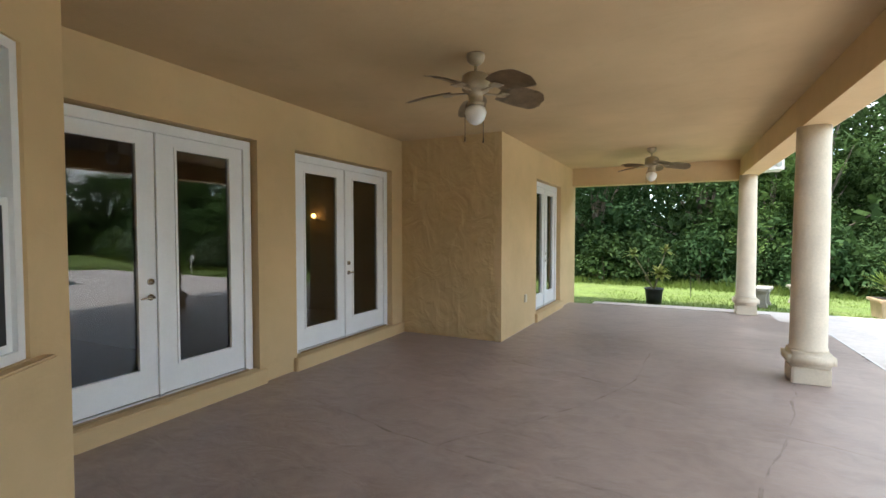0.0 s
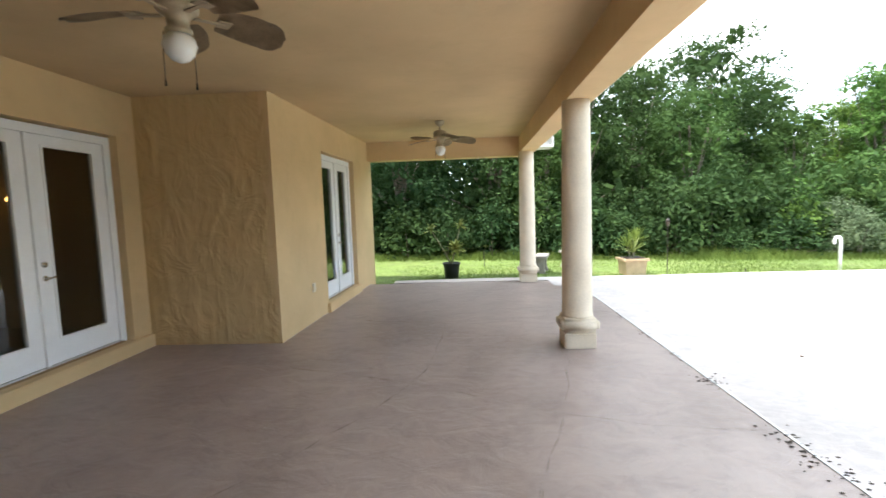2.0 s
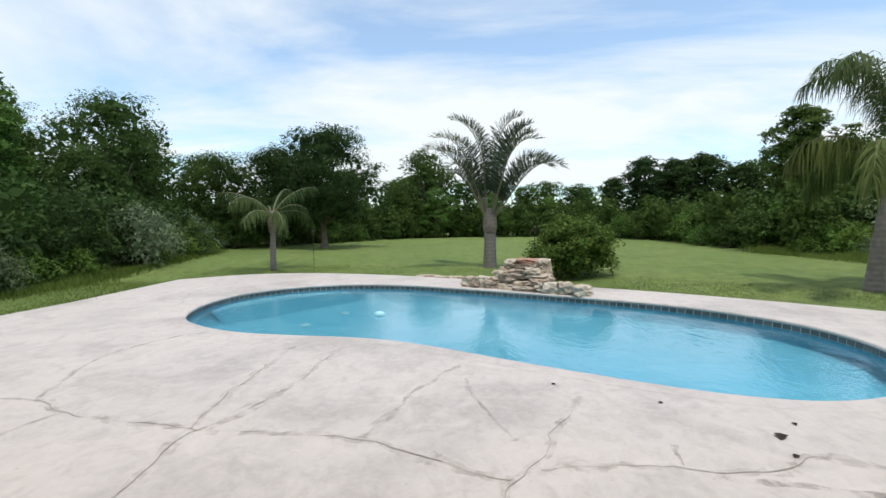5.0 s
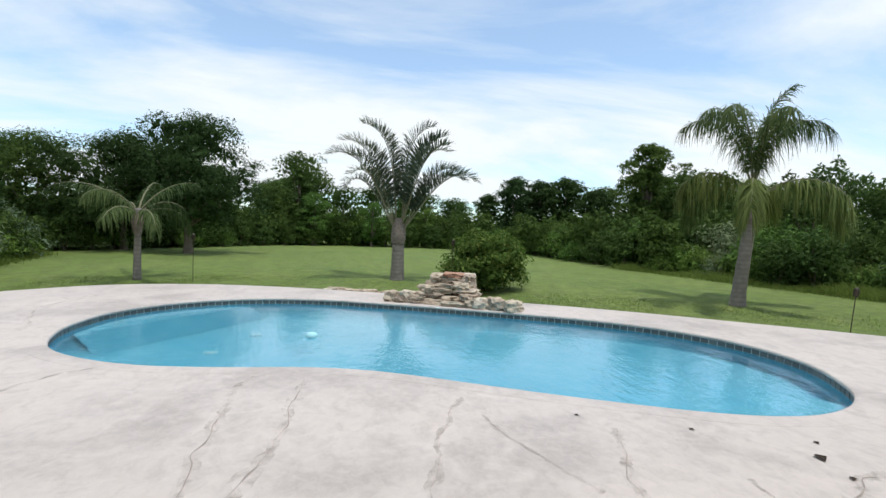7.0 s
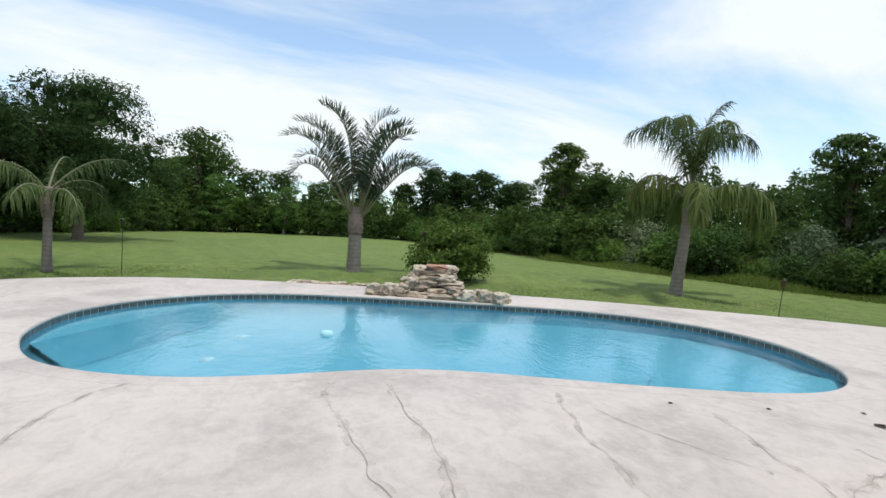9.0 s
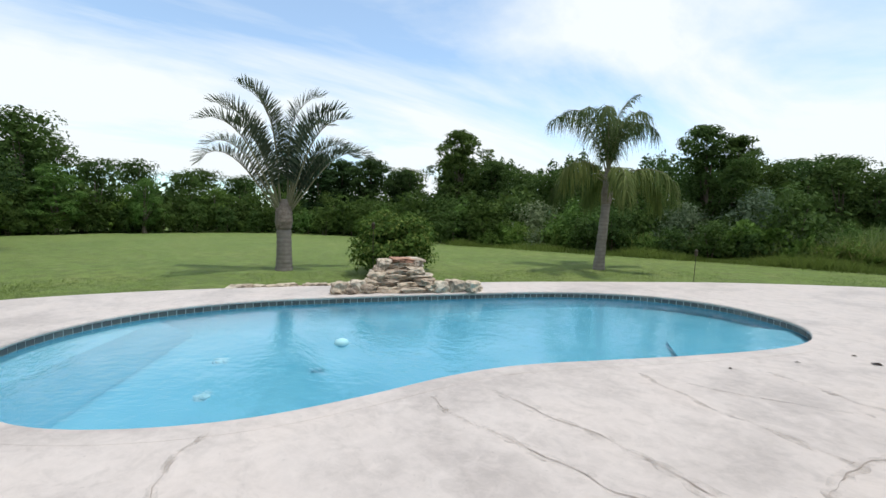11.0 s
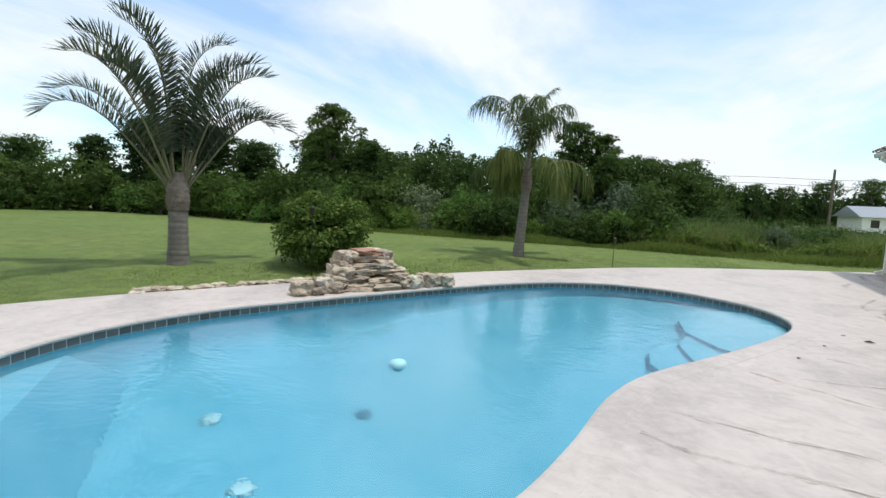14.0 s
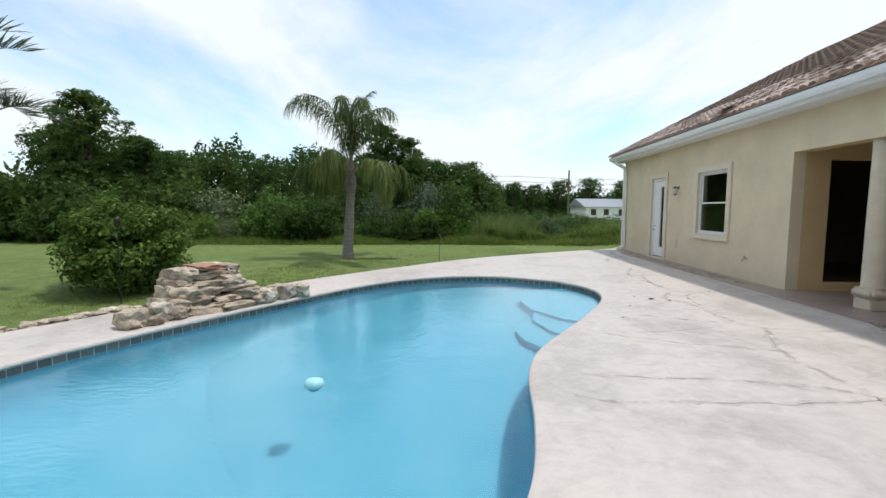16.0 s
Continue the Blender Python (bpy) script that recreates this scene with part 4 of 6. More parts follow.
column(2.05, 11.92)
column(2.05, 1.95)


def ceiling_fan(x, y, turn):
    f = thing("ceiling_fan", "tan ceiling fan with dark leaf-shaped blades and an opal lamp", "ceiling fan", pose(x, y, 3.2, 0, 0, turn), "porch ceiling fans")
    bm = bmesh.new()
    lathe(bm, [(0.075, 0.002), (0.08, -0.02), (0.07, -0.06), (0.04, -0.085), (0.02, -0.09)], 24)
    part("canopy", bm, FANMETAL, f, smooth=True)
    bm = bmesh.new()
    cyl(bm, 0.014, 0.014, -0.17, -0.08, 12)
    part("downrod", bm, FANMETAL, f, smooth=True)
    bm = bmesh.new()
    lathe(bm, [(0.03, -0.15), (0.085, -0.165), (0.115, -0.19), (0.12, -0.26), (0.118, -0.30), (0.10, -0.32), (0.065, -0.335), (0.06, -0.40), (0.075, -0.41), (0.075, -0.43), (0.05, -0.44)], 28)
    part("motor_housing", bm, FANMETAL, f, smooth=True)
    bm = bmesh.new()
    lathe(bm, [(0.06, -0.435), (0.085, -0.46), (0.095, -0.50), (0.08, -0.55), (0.05, -0.585), (0.015, -0.60)], 24)
    part("globe", bm, OPAL, f, "opal glass lamp globe", smooth=True)
    for k in range(5):
        m = pose(0, 0, -0.325, 0, 0, 72 * k)
        bm = bmesh.new()
        box(bm, 0.09, 0.27, -0.018, 0.018, -0.006, 0.004)
        box(bm, 0.22, 0.30, -0.055, 0.055, -0.004, 0.004)
        bmesh.ops.transform(bm, matrix=m, verts=bm.verts[:])
        part("blade_arm", bm, FANMETAL, f, bevel=0.003)
        bm = bmesh.new()
        rows = []
        for j in range(13):
            s = j / 12
            w = 0.05 + 0.085 * math.sin(math.pi * min(1, s * 0.62 + 0.16)) if s < 0.75 else 0.133 * math.sqrt(max(0.0, 1 - ((s - 0.75) / 0.262) ** 2)) + 0.002
            u = 0.22 + 0.42 * s
            dz = -0.05 * s * s
            rows.append([bm.verts.new((u, v * w, 0.012 + dz + 0.012 * (1 - abs(v)) - 0.30 * v * w)) for v in (-1, -0.5, 0, 0.5, 1)])
        for a_, b_ in zip(rows, rows[1:]):
            for j in range(4):
                bm.faces.new((a_[j], a_[j + 1], b_[j + 1], b_[j]))
        bmesh.ops.solidify(bm, geom=bm.faces[:], thickness=0.008)
        bmesh.ops.transform(bm, matrix=m, verts=bm.verts[:])
        part("blade", bm, BLADE, f, "palm-leaf blade", smooth=True)
    for s in (-1, 1):
        bm = bmesh.new()
        tube(bm, [(s * 0.075, 0.03, -0.42), (s * 0.085, 0.03, -0.55), (s * 0.085, 0.03, -0.70)], 0.003, 5)
        cyl(bm, 0.008, 0.005, -0.74, -0.70, 8, None, (s * 0.085, 0.03))
        part("pull_chain", bm, BRONZE, f)
    return f


ceiling_fan(-0.89, 4.35, 44)
ceiling_fan(0.31, 9.84, 12)

bm = bmesh.new()
box(bm, 0.001, 0.03, 1.1, 1.19, 0.46, 0.60)
solid("outlet_box", bm, TRIM, "pale weatherproof outlet box on the porch wall", "outlet", bevel=0.008, m=BUMPM)

# wall lamp glowing inside the second french door
sc = thing("wall_sconce", "lit brass wall sconce inside the house", "lamp", pose(-6.2, 8.39, 1.95))
bm = bmesh.new()
cyl(bm, 0.05, 0.05, 0.0, 0.02, 16, pose(0, 0, 0, 90, 0, 0))
tube(bm, [(0, -0.02, 0), (0, -0.09, -0.03), (0, -0.12, 0.03)], 0.01)
part("arm", bm, CHROME, sc)
GLOW = bpy.data.materials.new("lamp_glow")
GLOW.use_nodes = True
GLOW.node_tree.nodes["Principled BSDF"].inputs["Emission Color"].default_value = (1.0, 0.5, 0.12, 1)
GLOW.node_tree.nodes["Principled BSDF"].inputs["Emission Strength"].default_value = 7
bm = bmesh.new()
bmesh.ops.create_icosphere(bm, subdivisions=2, radius=0.05, matrix=Matrix.Translation((0, -0.12, 0.08)))
part("bulb", bm, GLOW, sc, smooth=True)

# ---- along the house ----
ln = thing("wall_lantern", "dark bronze wall lantern on the stucco wall", "wall lamp", pose(WALLX, -4.95, 2.36) @ Matrix.Diagonal((0.8, 0.8, 0.8, 1)))
bm = bmesh.new()
cyl(bm, 0.06, 0.055, 0.0, 0.025, 16, pose(0, 0, 0, 0, 90, 0))
tube(bm, [(0.02, 0, 0), (0.1, 0, 0.05), (0.14, 0, 0.0), (0.14, 0, -0.03)], 0.012)
part("bracket", bm, BRONZE, ln)
bm = bmesh.new()
lathe(bm, [(0.012, 0.16), (0.04, 0.12), (0.095, 0.09), (0.1, 0.075)], 8, (0.14, 0, -0.1))
for k in range(6):
    q = k * math.pi / 3
    tube(bm, [(0.14 + 0.085 * math.cos(q), 0.085 * math.sin(q), -0.03), (0.14 + 0.055 * math.cos(q), 0.055 * math.sin(q), -0.26)], 0.007, 5)
lathe(bm, [(0.06, 0.0), (0.05, -0.03), (0.015, -0.05)], 8, (0.14, 0, -0.255))
part("lantern_cage", bm, BRONZE, ln)
bm = bmesh.new()
lathe(bm, [(0.05, -0.25), (0.078, -0.03)], 6, (0.14, 0, 0))
part("lantern_glass", bm, OPAL, ln)

hb = thing("hose_bib", "small brass hose tap on the stucco wall", "tap", pose(WALLX, -1.25, 0.52))
bm = bmesh.new()
tube(bm, [(0, 0, 0), (0.07, 0, 0), (0.1, 0, -0.02), (0.11, 0, -0.06)], 0.014)
part("spout", bm, CHROME, hb)
bm = bmesh.new()
cyl(bm, 0.032, 0.032, 0.035, 0.045, 10, None, (0.06, 0))
cyl(bm, 0.006, 0.006, 0.0, 0.04, 8, None, (0.06, 0))
part("wheel_handle", bm, BRONZE, hb)
bm = bmesh.new()
box(bm, WALLX + 0.001, WALLX + 0.03, -5.02, -4.92, 0.45, 0.72)
solid("outlet_box", bm, TRIM, "pale weatherproof outlet box on the house wall", "outlet", bevel=0.008)

# ---- garden things ----


def rough_stone(bm, size, at, seed, turn=0.0):
    """A weathered stone: a ball squared and worn."""
    vs = bmesh.ops.create_icosphere(bm, subdivisions=3, radius=1)["verts"]
    off = Vector((seed * 3.7, seed * 1.3, seed * 7.1))
    for v in vs:
        d = v.co.copy()
        m_ = max(abs(d.x), abs(d.y), abs(d.z))
        d = d.lerp(d / m_, 0.72)
        d *= 1 + 0.34 * noise.noise(d * 1.3 + off) + 0.2 * noise.noise(d * 3.3 + off) + 0.07 * noise.noise(d * 8.0 + off)
        v.co = Vector((d.x * size[0] / 2, d.y * size[1] / 2, d.z * size[2] / 2))
    bmesh.ops.transform(bm, matrix=Matrix.Translation(at) @ Matrix.Rotation(turn, 4, "Z"), verts=vs)


FALL0, FALL1 = Vector((13.42, 4.15, 0)), Vector((11.82, 1.36, 0))
along = (FALL1 - FALL0).normalized()
back = Vector((-along.y, along.x, 0))
if back.x < 0:
    back = -back
fall_turn = math.atan2(along.y, along.x)
falls = thing("rock_waterfall", "stacked tan stone waterfall with a red slab on top", "rock waterfall")
rnd = random.Random(5)
# courses: (start, end, height of the course's foot, set back)
courses = [(0.6, 2.15, 0.0, 0.02), (0.68, 2.1, 0.12, 0.12), (0.78, 2.04, 0.24, 0.23), (0.88, 1.98, 0.36, 0.34), (0.97, 1.9, 0.48, 0.44)]
for u0, u1, z, setb in courses:
    u, count_ = u0, 0
    while u < u1 - 0.08:
        edge_ = count_ == 0 or u > u1 - 0.42
        L = min(rnd.uniform(0.22, 0.38) if edge_ else rnd.uniform(0.4, 0.7), u1 - u + 0.05)
        h = rnd.uniform(0.14, 0.21) if edge_ else rnd.uniform(0.10, 0.15)
        dpt = rnd.uniform(0.4, 0.6)
        p = FALL0 + along * (u + L / 2) + back * (setb + dpt / 2 + rnd.uniform(-0.09, 0.05) + (0.0 if edge_ else 0.05))
        bm = bmesh.new()
        rough_stone(bm, (L * 1.12, dpt, h), (p.x, p.y, z + h / 2 - 0.005 + rnd.uniform(-0.01, 0.012)), rnd.random() * 9, fall_turn + rnd.uniform(-0.3, 0.3) * (1.0 if edge_ else 0.4))
        part("stone", bm, STONE, falls)
        if z > 0.1:
            q = p + back * 0.3
            bm = bmesh.new()
            rough_stone(bm, (L, 0.5, h * 0.9 + z), (q.x, q.y, (h + z) / 2 - 0.02), rnd.random() * 9, fall_turn)
            part("stone", bm, STONE, falls)
        u += L * 0.95
        count_ += 1
for u, b, sx, sy, sz, zc, mat_ in ((1.50, 0.74, 0.52, 0.5, 0.10, 0.655, REDSTONE), (1.13, 0.72, 0.34, 0.42, 0.085, 0.64, STONE), (1.84, 0.76, 0.30, 0.4, 0.10, 0.64, STONE), (1.72, 0.95, 0.4, 0.4, 0.09, 0.65, STONE)):
    p = FALL0 + along * u + back * b
    bm = bmesh.new()
    rough_stone(bm, (sx, sy, sz), (p.x, p.y, zc), u * 2.2, fall_turn + 0.2 * (u - 1.4))
    part("capstone", bm, mat_, falls, "rust-red flat capstone" if mat_ is REDSTONE else "")
spots = [(0.12, 0.20, 0.34, 0.36, 0.26), (0.36, 0.16, 0.30, 0.28, 0.18), (0.52, 0.26, 0.34, 0.34, 0.29), (2.28, 0.18, 0.34, 0.36, 0.25), (2.62, 0.20, 0.38, 0.34, 0.28), (3.0, 0.16, 0.42, 0.34, 0.25), (2.4, 0.62, 0.4, 0.3, 0.16)]
for k, (u, b, sx, sy, sz) in enumerate(spots):
    p = FALL0 + along * u + back * b
    bm = bmesh.new()
    rough_stone(bm, (sx, sy, sz), (p.x, p.y, sz / 2 - 0.02), k * 1.9 + 0.4, rnd.uniform(0, 3))
    solid("boulder", bm, STONE, "rounded tan boulder at the pool edge", "rock", group="boulders beside the waterfall")
# low row of edging stones on the grass
edge_path = spline([(15.6, 5.5, 0), (15.15, 4.5, 0), (14.75, 3.65, 0), (14.35, 2.85, 0), (13.95, 2.0, 0)], 5, closed=False)
for k, p in enumerate(edge_path):
    s = rnd.uniform(0.12, 0.24)
    bm = bmesh.new()
    rough_stone(bm, (s * 1.3, s, s * 0.5), (p.x + 0.08 + rnd.uniform(-0.1, 0.1), p.y, -0.05 + s * 0.2), k * 0.77, rnd.uniform(0, 3))
    solid("edging_stone", bm, STONE, "small flat edging stone in the grass", "rock", group="edging stones")

fl = thing("pool_float", "round pale turquoise and blue floating chlorine dispenser", "pool float", pose(10.46, 5.55, -0.12))
bm = bmesh.new()
lathe(bm, [(0.04, 0.062), (0.085, 0.045), (0.105, 0.0), (0.095, -0.03), (0.05, -0.045)][::-1], 20)
part("cap", bm, Mat("float_cap", (0.38, 0.70, 0.76), 0.4).m, fl, smooth=True)
bm = bmesh.new()
lathe(bm, [(0.055, -0.13), (0.06, -0.04)], 14)
part("canister", bm, Mat("float_blue", (0.10, 0.42, 0.62), 0.4).m, fl, "blue canister", smooth=True)
DRAIN = Mat("drain_plastic", (0.27, 0.50, 0.56), 0.5).m
for x, y in ((12.0, 6.7), (10.9, 7.2)):
    bm = bmesh.new()
    lathe(bm, [(0.105, -1.449), (0.10, -1.42), (0.06, -1.405)], 20, (x, y, 0))
    solid("pool_drain", bm, DRAIN, "round pale drain cover on the pool floor", "drain", smooth=True, group="pool drains")

pp = thing("vent_pipe", "white plastic candy-cane pipe beside the deck", "pipe", pose(9.2, 12.62, -0.07))
bm = bmesh.new()
pts = [(0, 0, 0), (0, 0, 0.72)] + [(-0.07 + 0.07 * math.cos(q), 0, 0.72 + 0.09 * math.sin(q)) for q in [k * math.pi / 8 for k in range(1, 9)]] + [(-0.14, 0, 0.64)]
tube(bm, pts, 0.032, 12)
part("pipe", bm, PVC, pp, smooth=True)


def garden_torch(x, y, h, lean=0.0, head=True):
    t = thing("garden_torch", "thin dark garden torch pole stuck in the grass", "garden torch", pose(x, y, lawn_z(x, y), lean, 0, 0), "garden torches")
    bm = bmesh.new()
    tube(bm, [(0, 0, -0.05), (0, 0, h)], 0.009, 6)
    part("pole", bm, BRONZE, t)
    if head:
        bm = bmesh.new()
        lathe(bm, [(0.02, h), (0.045, h + 0.03), (0.05, h + 0.12), (0.055, h + 0.125), (0.02, h + 0.19)], 10)
        part("lamp_head", bm, BRONZE, t, smooth=True)


garden_torch(17.45, 9.45, 1.25)
garden_torch(15.05, 2.15, 1.35)
garden_torch(9.75, -4.6, 0.75, 6)
garden_torch(5.35, 12.6, 1.15)
garden_torch(1.15, 14.6, 0.55, -12, False)
garden_torch(7.2, 12.75, 0.12, 0, False)


def blades_np(n, base_r, length, width, spread, droop, seed, z0=0.0, twist=True):
    """Strap leaves from one point: arrays of verts and quads."""
    r = np.random.RandomState(seed)
    V, Q = [], []
    for k in range(n):
        az, el = r.uniform(0, 2 * np.pi), np.radians(r.uniform(*spread))
        L, w = length * r.uniform(0.7, 1.1), width * r.uniform(0.8, 1.2)
        d = np.array([np.cos(az), np.sin(az), 0])
        side = np.array([-np.sin(az), np.cos(az), 0])
        start = len(V)
        for s in np.linspace(0, 1, 6):
            p = d * (base_r + L * s * np.cos(el)) + np.array([0, 0, z0 + L * (s * np.sin(el) - droop * s * s)])
            ww = w * (np.sin(np.pi * min(1, 0.25 + 0.75 * s)) * 0.95 + 0.05)
            V += [p + side * ww, p - side * ww]
        for j in range(5):
            a_ = start + 2 * j
            Q.append((a_, a_ + 1, a_ + 3, a_ + 2))
    return np.array(V), np.array(Q)


# black pot with a dracaena
pt = thing("potted_dracaena", "black plastic pot with a branching yellow-green dracaena", "potted plant", pose(0.3, 12.95, -0.07))
bm = bmesh.new()
lathe(bm, [(0.165, 0.0), (0.19, 0.25), (0.205, 0.36), (0.225, 0.365), (0.225, 0.40), (0.2, 0.40), (0.19, 0.36), (0.02, 0.35)], 28)
part("pot", bm, BLACKP, pt, smooth=True)
bm = bmesh.new()
cyl(bm, 0.185, 0.185, 0.33, 0.365, 24)
part("soil", bm, SOIL, pt)
for k, (tip, n_, L) in enumerate((((-0.48, 0.1, 1.2), 24, 0.30), ((0.12, -0.02, 0.72), 36, 0.42), ((0.24, 0.15, 1.3), 20, 0.27))):
    bm = bmesh.new()
    tube(bm, [(0, 0, 0.33), (tip[0] * 0.35, tip[1] * 0.4, 0.33 + (tip[2] - 0.33) * 0.4), tip], [0.022, 0.018, 0.014], 7)
    part("stem", bm, STALK, pt, smooth=True)
    V, Q = blades_np(n_, 0.0, L, 0.042, (-10, 75), 0.28, 20 + k)
    ob = new("leaf_tuft", np_mesh("leaf_tuft", V + np.array(tip), Q, DRACA))
    ob.parent = pt

# terracotta planter with a spiky plant
pl = thing("square_planter", "square terracotta planter with a spiky green dracaena", "potted plant", pose(4.68, 12.98, -0.07, 0, 0, 4) @ Matrix.Diagonal((0.86, 0.86, 0.86, 1)))
bm = bmesh.new()
vs = box(bm, -0.3, 0.3, -0.3, 0.3, 0.0, 0.40)
for v in vs:
    if v.co.z < 0.1:
        v.co.x *= 0.9
        v.co.y *= 0.9
box(bm, -0.35, 0.35, -0.35, 0.35, 0.402, 0.47)
part("planter", bm, TERRA, pl, bevel=0.012)
bm = bmesh.new()
box(bm, -0.29, 0.29, -0.29, 0.29, 0.46, 0.48)
part("soil", bm, SOIL, pl)
for k, (tip, n_) in enumerate((((0.02, 0, 0.62), 50), ((0.12, 0.1, 0.88), 46), ((-0.12, 0.04, 0.78), 36))):
    bm = bmesh.new()
    tube(bm, [(tip[0] * 0.3, 0, 0.46), tip], [0.025, 0.018], 7)
    part("stem", bm, STALK, pl)
    V, Q = blades_np(n_, 0.0, 0.62, 0.02, (15, 85), 0.2, 40 + k)
    ob = new("leaf_tuft", np_mesh("leaf_tuft", V + np.array(tip), Q, TURF if k else DRACA))
    ob.parent = pl


def stone_bench(x, y, turn):
    b = thing("garden_bench", "small curved stone garden bench on the grass", "bench", pose(x, y, -0.07, 0, 0, turn), "stone garden benches")
    bm = bmesh.new()
    box(bm, -0.45, 0.45, -0.17, 0.17, 0.38, 0.45)
    part("seat", bm, STONEB, b, bevel=0.015)
    for s in (-0.3, 0.3):
        bm = bmesh.new()
        vs = box(bm, s - 0.06, s + 0.06, -0.13, 0.13, 0.0, 0.379)
        for v in vs:
            if v.co.z < 0.1:
                v.co.y *= 1.15
        bmesh.ops.subdivide_edges(bm, edges=bm.edges[:], cuts=2, use_grid_fill=True)
        for v in bm.verts:
            if 0.1 < v.co.z < 0.3:
                v.co.y *= 0.72
        part("leg", bm, STONEB, b)


stone_bench(2.62, 13.75, 75)
stone_bench(3.5, 14.4, 100)
# fallen leaves on the deck
bm = bmesh.new()
vs = [bm.verts.new(v) for v in ((0, -0.05, 0), (0.035, 0, 0.012), (0, 0.06, 0.004), (-0.035, 0, 0.014))]
bm.faces.new(vs)
bmesh.ops.solidify(bm, geom=bm.faces[:], thickness=0.002)
leaf_mesh = finish(bm, "fallen_leaf", speckled("dead_leaf", (0.07, 0.045, 0.03), 0.8))
for x, y, s in ((5.49, 1.35, 1.3), (5.72, 1.11, 0.6), (6.1, 2.0, 0.55), (6.52, 2.88, 0.5), (5.19, 1.43, 0.7), (4.25, 6.55, 0.8)):
    lf = new("fallen_leaf", leaf_mesh)
    lf.matrix_basis = pose(x, y, 0.004, 0, 0, x * 77) @ Matrix.Diagonal((s, s, s, 1))
    tagged(lf, "dark dead leaf lying on the deck", "leaf", "fallen leaves")

# ---- palms ----


def frond_np(L, el, az, droop, leaf, hang, seed, n=64, bare=0.16, curl=0.0, width=0.016, power=1.7, wild=0.16):
    """A feather frond: the stalk's points, and the leaflets as verts and quads."""
    r = np.random.RandomState(seed)
    d = np.array([math.cos(az), math.sin(az), 0.0])
    side = np.array([-math.sin(az), math.cos(az), 0.0])
    e0, pts, ang = math.radians(el), [], []
    p, steps = np.zeros(3), 24
    for k in range(steps + 1):
        s = k / steps
        e = e0 - math.radians(droop) * (s ** power)
        pts.append(p.copy())
        ang.append(e)
        p = p + L / steps * (d * math.cos(e) + np.array([0, 0, math.sin(e)]))
    pts, ang = np.array(pts), np.array(ang)
    V, Q = [], []
    for k in range(n):
        s = bare + (1 - bare) * (k + r.uniform(0, 0.6)) / n
        c = np.array([np.interp(s, np.linspace(0, 1, steps + 1), pts[:, j]) for j in range(3)])
        e = np.interp(s, np.linspace(0, 1, steps + 1), ang)
        fwd = d * math.cos(e) + np.array([0, 0, math.sin(e)])
        upv = -d * math.sin(e) + np.array([0, 0, math.cos(e)])
        q = (s - bare) / (1 - bare)
        ll = leaf * (0.35 + 0.65 * math.sin(math.pi * min(1, 0.15 + 0.75 * q))) * r.uniform(0.85, 1.1)
        for sg in (-1, 1):
            way = sg * side * 0.75 + fwd * (0.45 + 0.5 * q) + upv * curl + r.normal(scale=wild, size=3)
            way /= np.linalg.norm(way)
            hg = hang * r.uniform(0.55, 1.3)
            st = len(V)
            b = np.cross(way, upv)
            b /= np.linalg.norm(b) + 1e-9
            for j, (u, w) in enumerate(((0, 0.6), (0.4, 1.0), (0.75, 0.7), (1.0, 0.12))):
                pt = c + way * ll * u * (1 - 0.3 * hg * u) + np.array([0, 0, -hg * ll * u * u])
                V += [pt + b * width * w, pt - b * width * w]
            for j in range(3):
                a_ = st + 2 * j
                Q.append((a_, a_ + 1, a_ + 3, a_ + 2))
    return pts, np.array(V), np.array(Q)


def add_frond(palm, top, material, *args, **kw):
    pts, V, Q = frond_np(*args, **kw)
    o = np.array(top)
    f = new("frond", np_mesh("frond", V + o, Q, material))
    f.parent = palm
    bm = bmesh.new()
    pp_ = [tuple(p) for p in (pts + o)[::2]]
    tube(bm, pp_, [0.032 * (1 - 0.85 * k / (len(pp_) - 1)) for k in range(len(pp_))], 6)
    part("stalk", bm, STALK, f, smooth=True)


def trunk(parent, points, radii, material, name="trunk", seg=14, label=""):
    bm = bmesh.new()
    pts = spline([Vector(p) for p in points], 6, closed=False)
    rr = [float(np.interp(k / (len(pts) - 1), np.linspace(0, 1, len(radii)), radii)) for k in range(len(pts))]
    rr = [r * (1 + 0.035 * math.sin(k * 2.4) + random.uniform(-0.025, 0.025)) for k, r in enumerate(rr)]
    tube(bm, pts, rr, seg)
    return part(name, bm, material, parent, label, smooth=True)


p1 = thing("triangle_palm", "triangle palm with grey ringed trunk and a fan of arching fronds", "palm tree", pose(17.9, 3.36, lawn_z(17.9, 3.36)))
trunk(p1, [(0.03, 0, -0.1), (0.01, 0, 0.3), (0, 0, 0.9), (0, 0, 1.35)], [0.27, 0.22, 0.205, 0.20], PALMBARK)
trunk(p1, [(0, 0, 1.2), (0, 0, 1.42), (0, 0, 1.7), (0, 0, 2.05)], [0.215, 0.25, 0.235, 0.10], BOOT, "leaf_base", label="rough brown cut leaf bases")
rnd = random.Random(11)
for k in range(16):
    s = -1 + 2 * (k + 0.5) / 16
    az = math.radians(72 if s > 0 else -108) + rnd.uniform(-0.6, 0.6)
    el = 88 - 36 * abs(s) ** 1.1 + rnd.uniform(-3, 3)
    add_frond(p1, (0.1 * math.cos(az), 0.1 * math.sin(az), 1.55 + 0.3 * (1 - abs(s))), FRONDGREY, 3.8 - 0.65 * abs(s) + rnd.uniform(-0.45, 0.15), el, az, 84 + 34 * abs(s) + rnd.uniform(-12, 22), 0.60, 0.14, 100 + k, n=84, bare=0.25, curl=0.8, width=0.017 if s < -0.2 else 0.014, power=4.2)

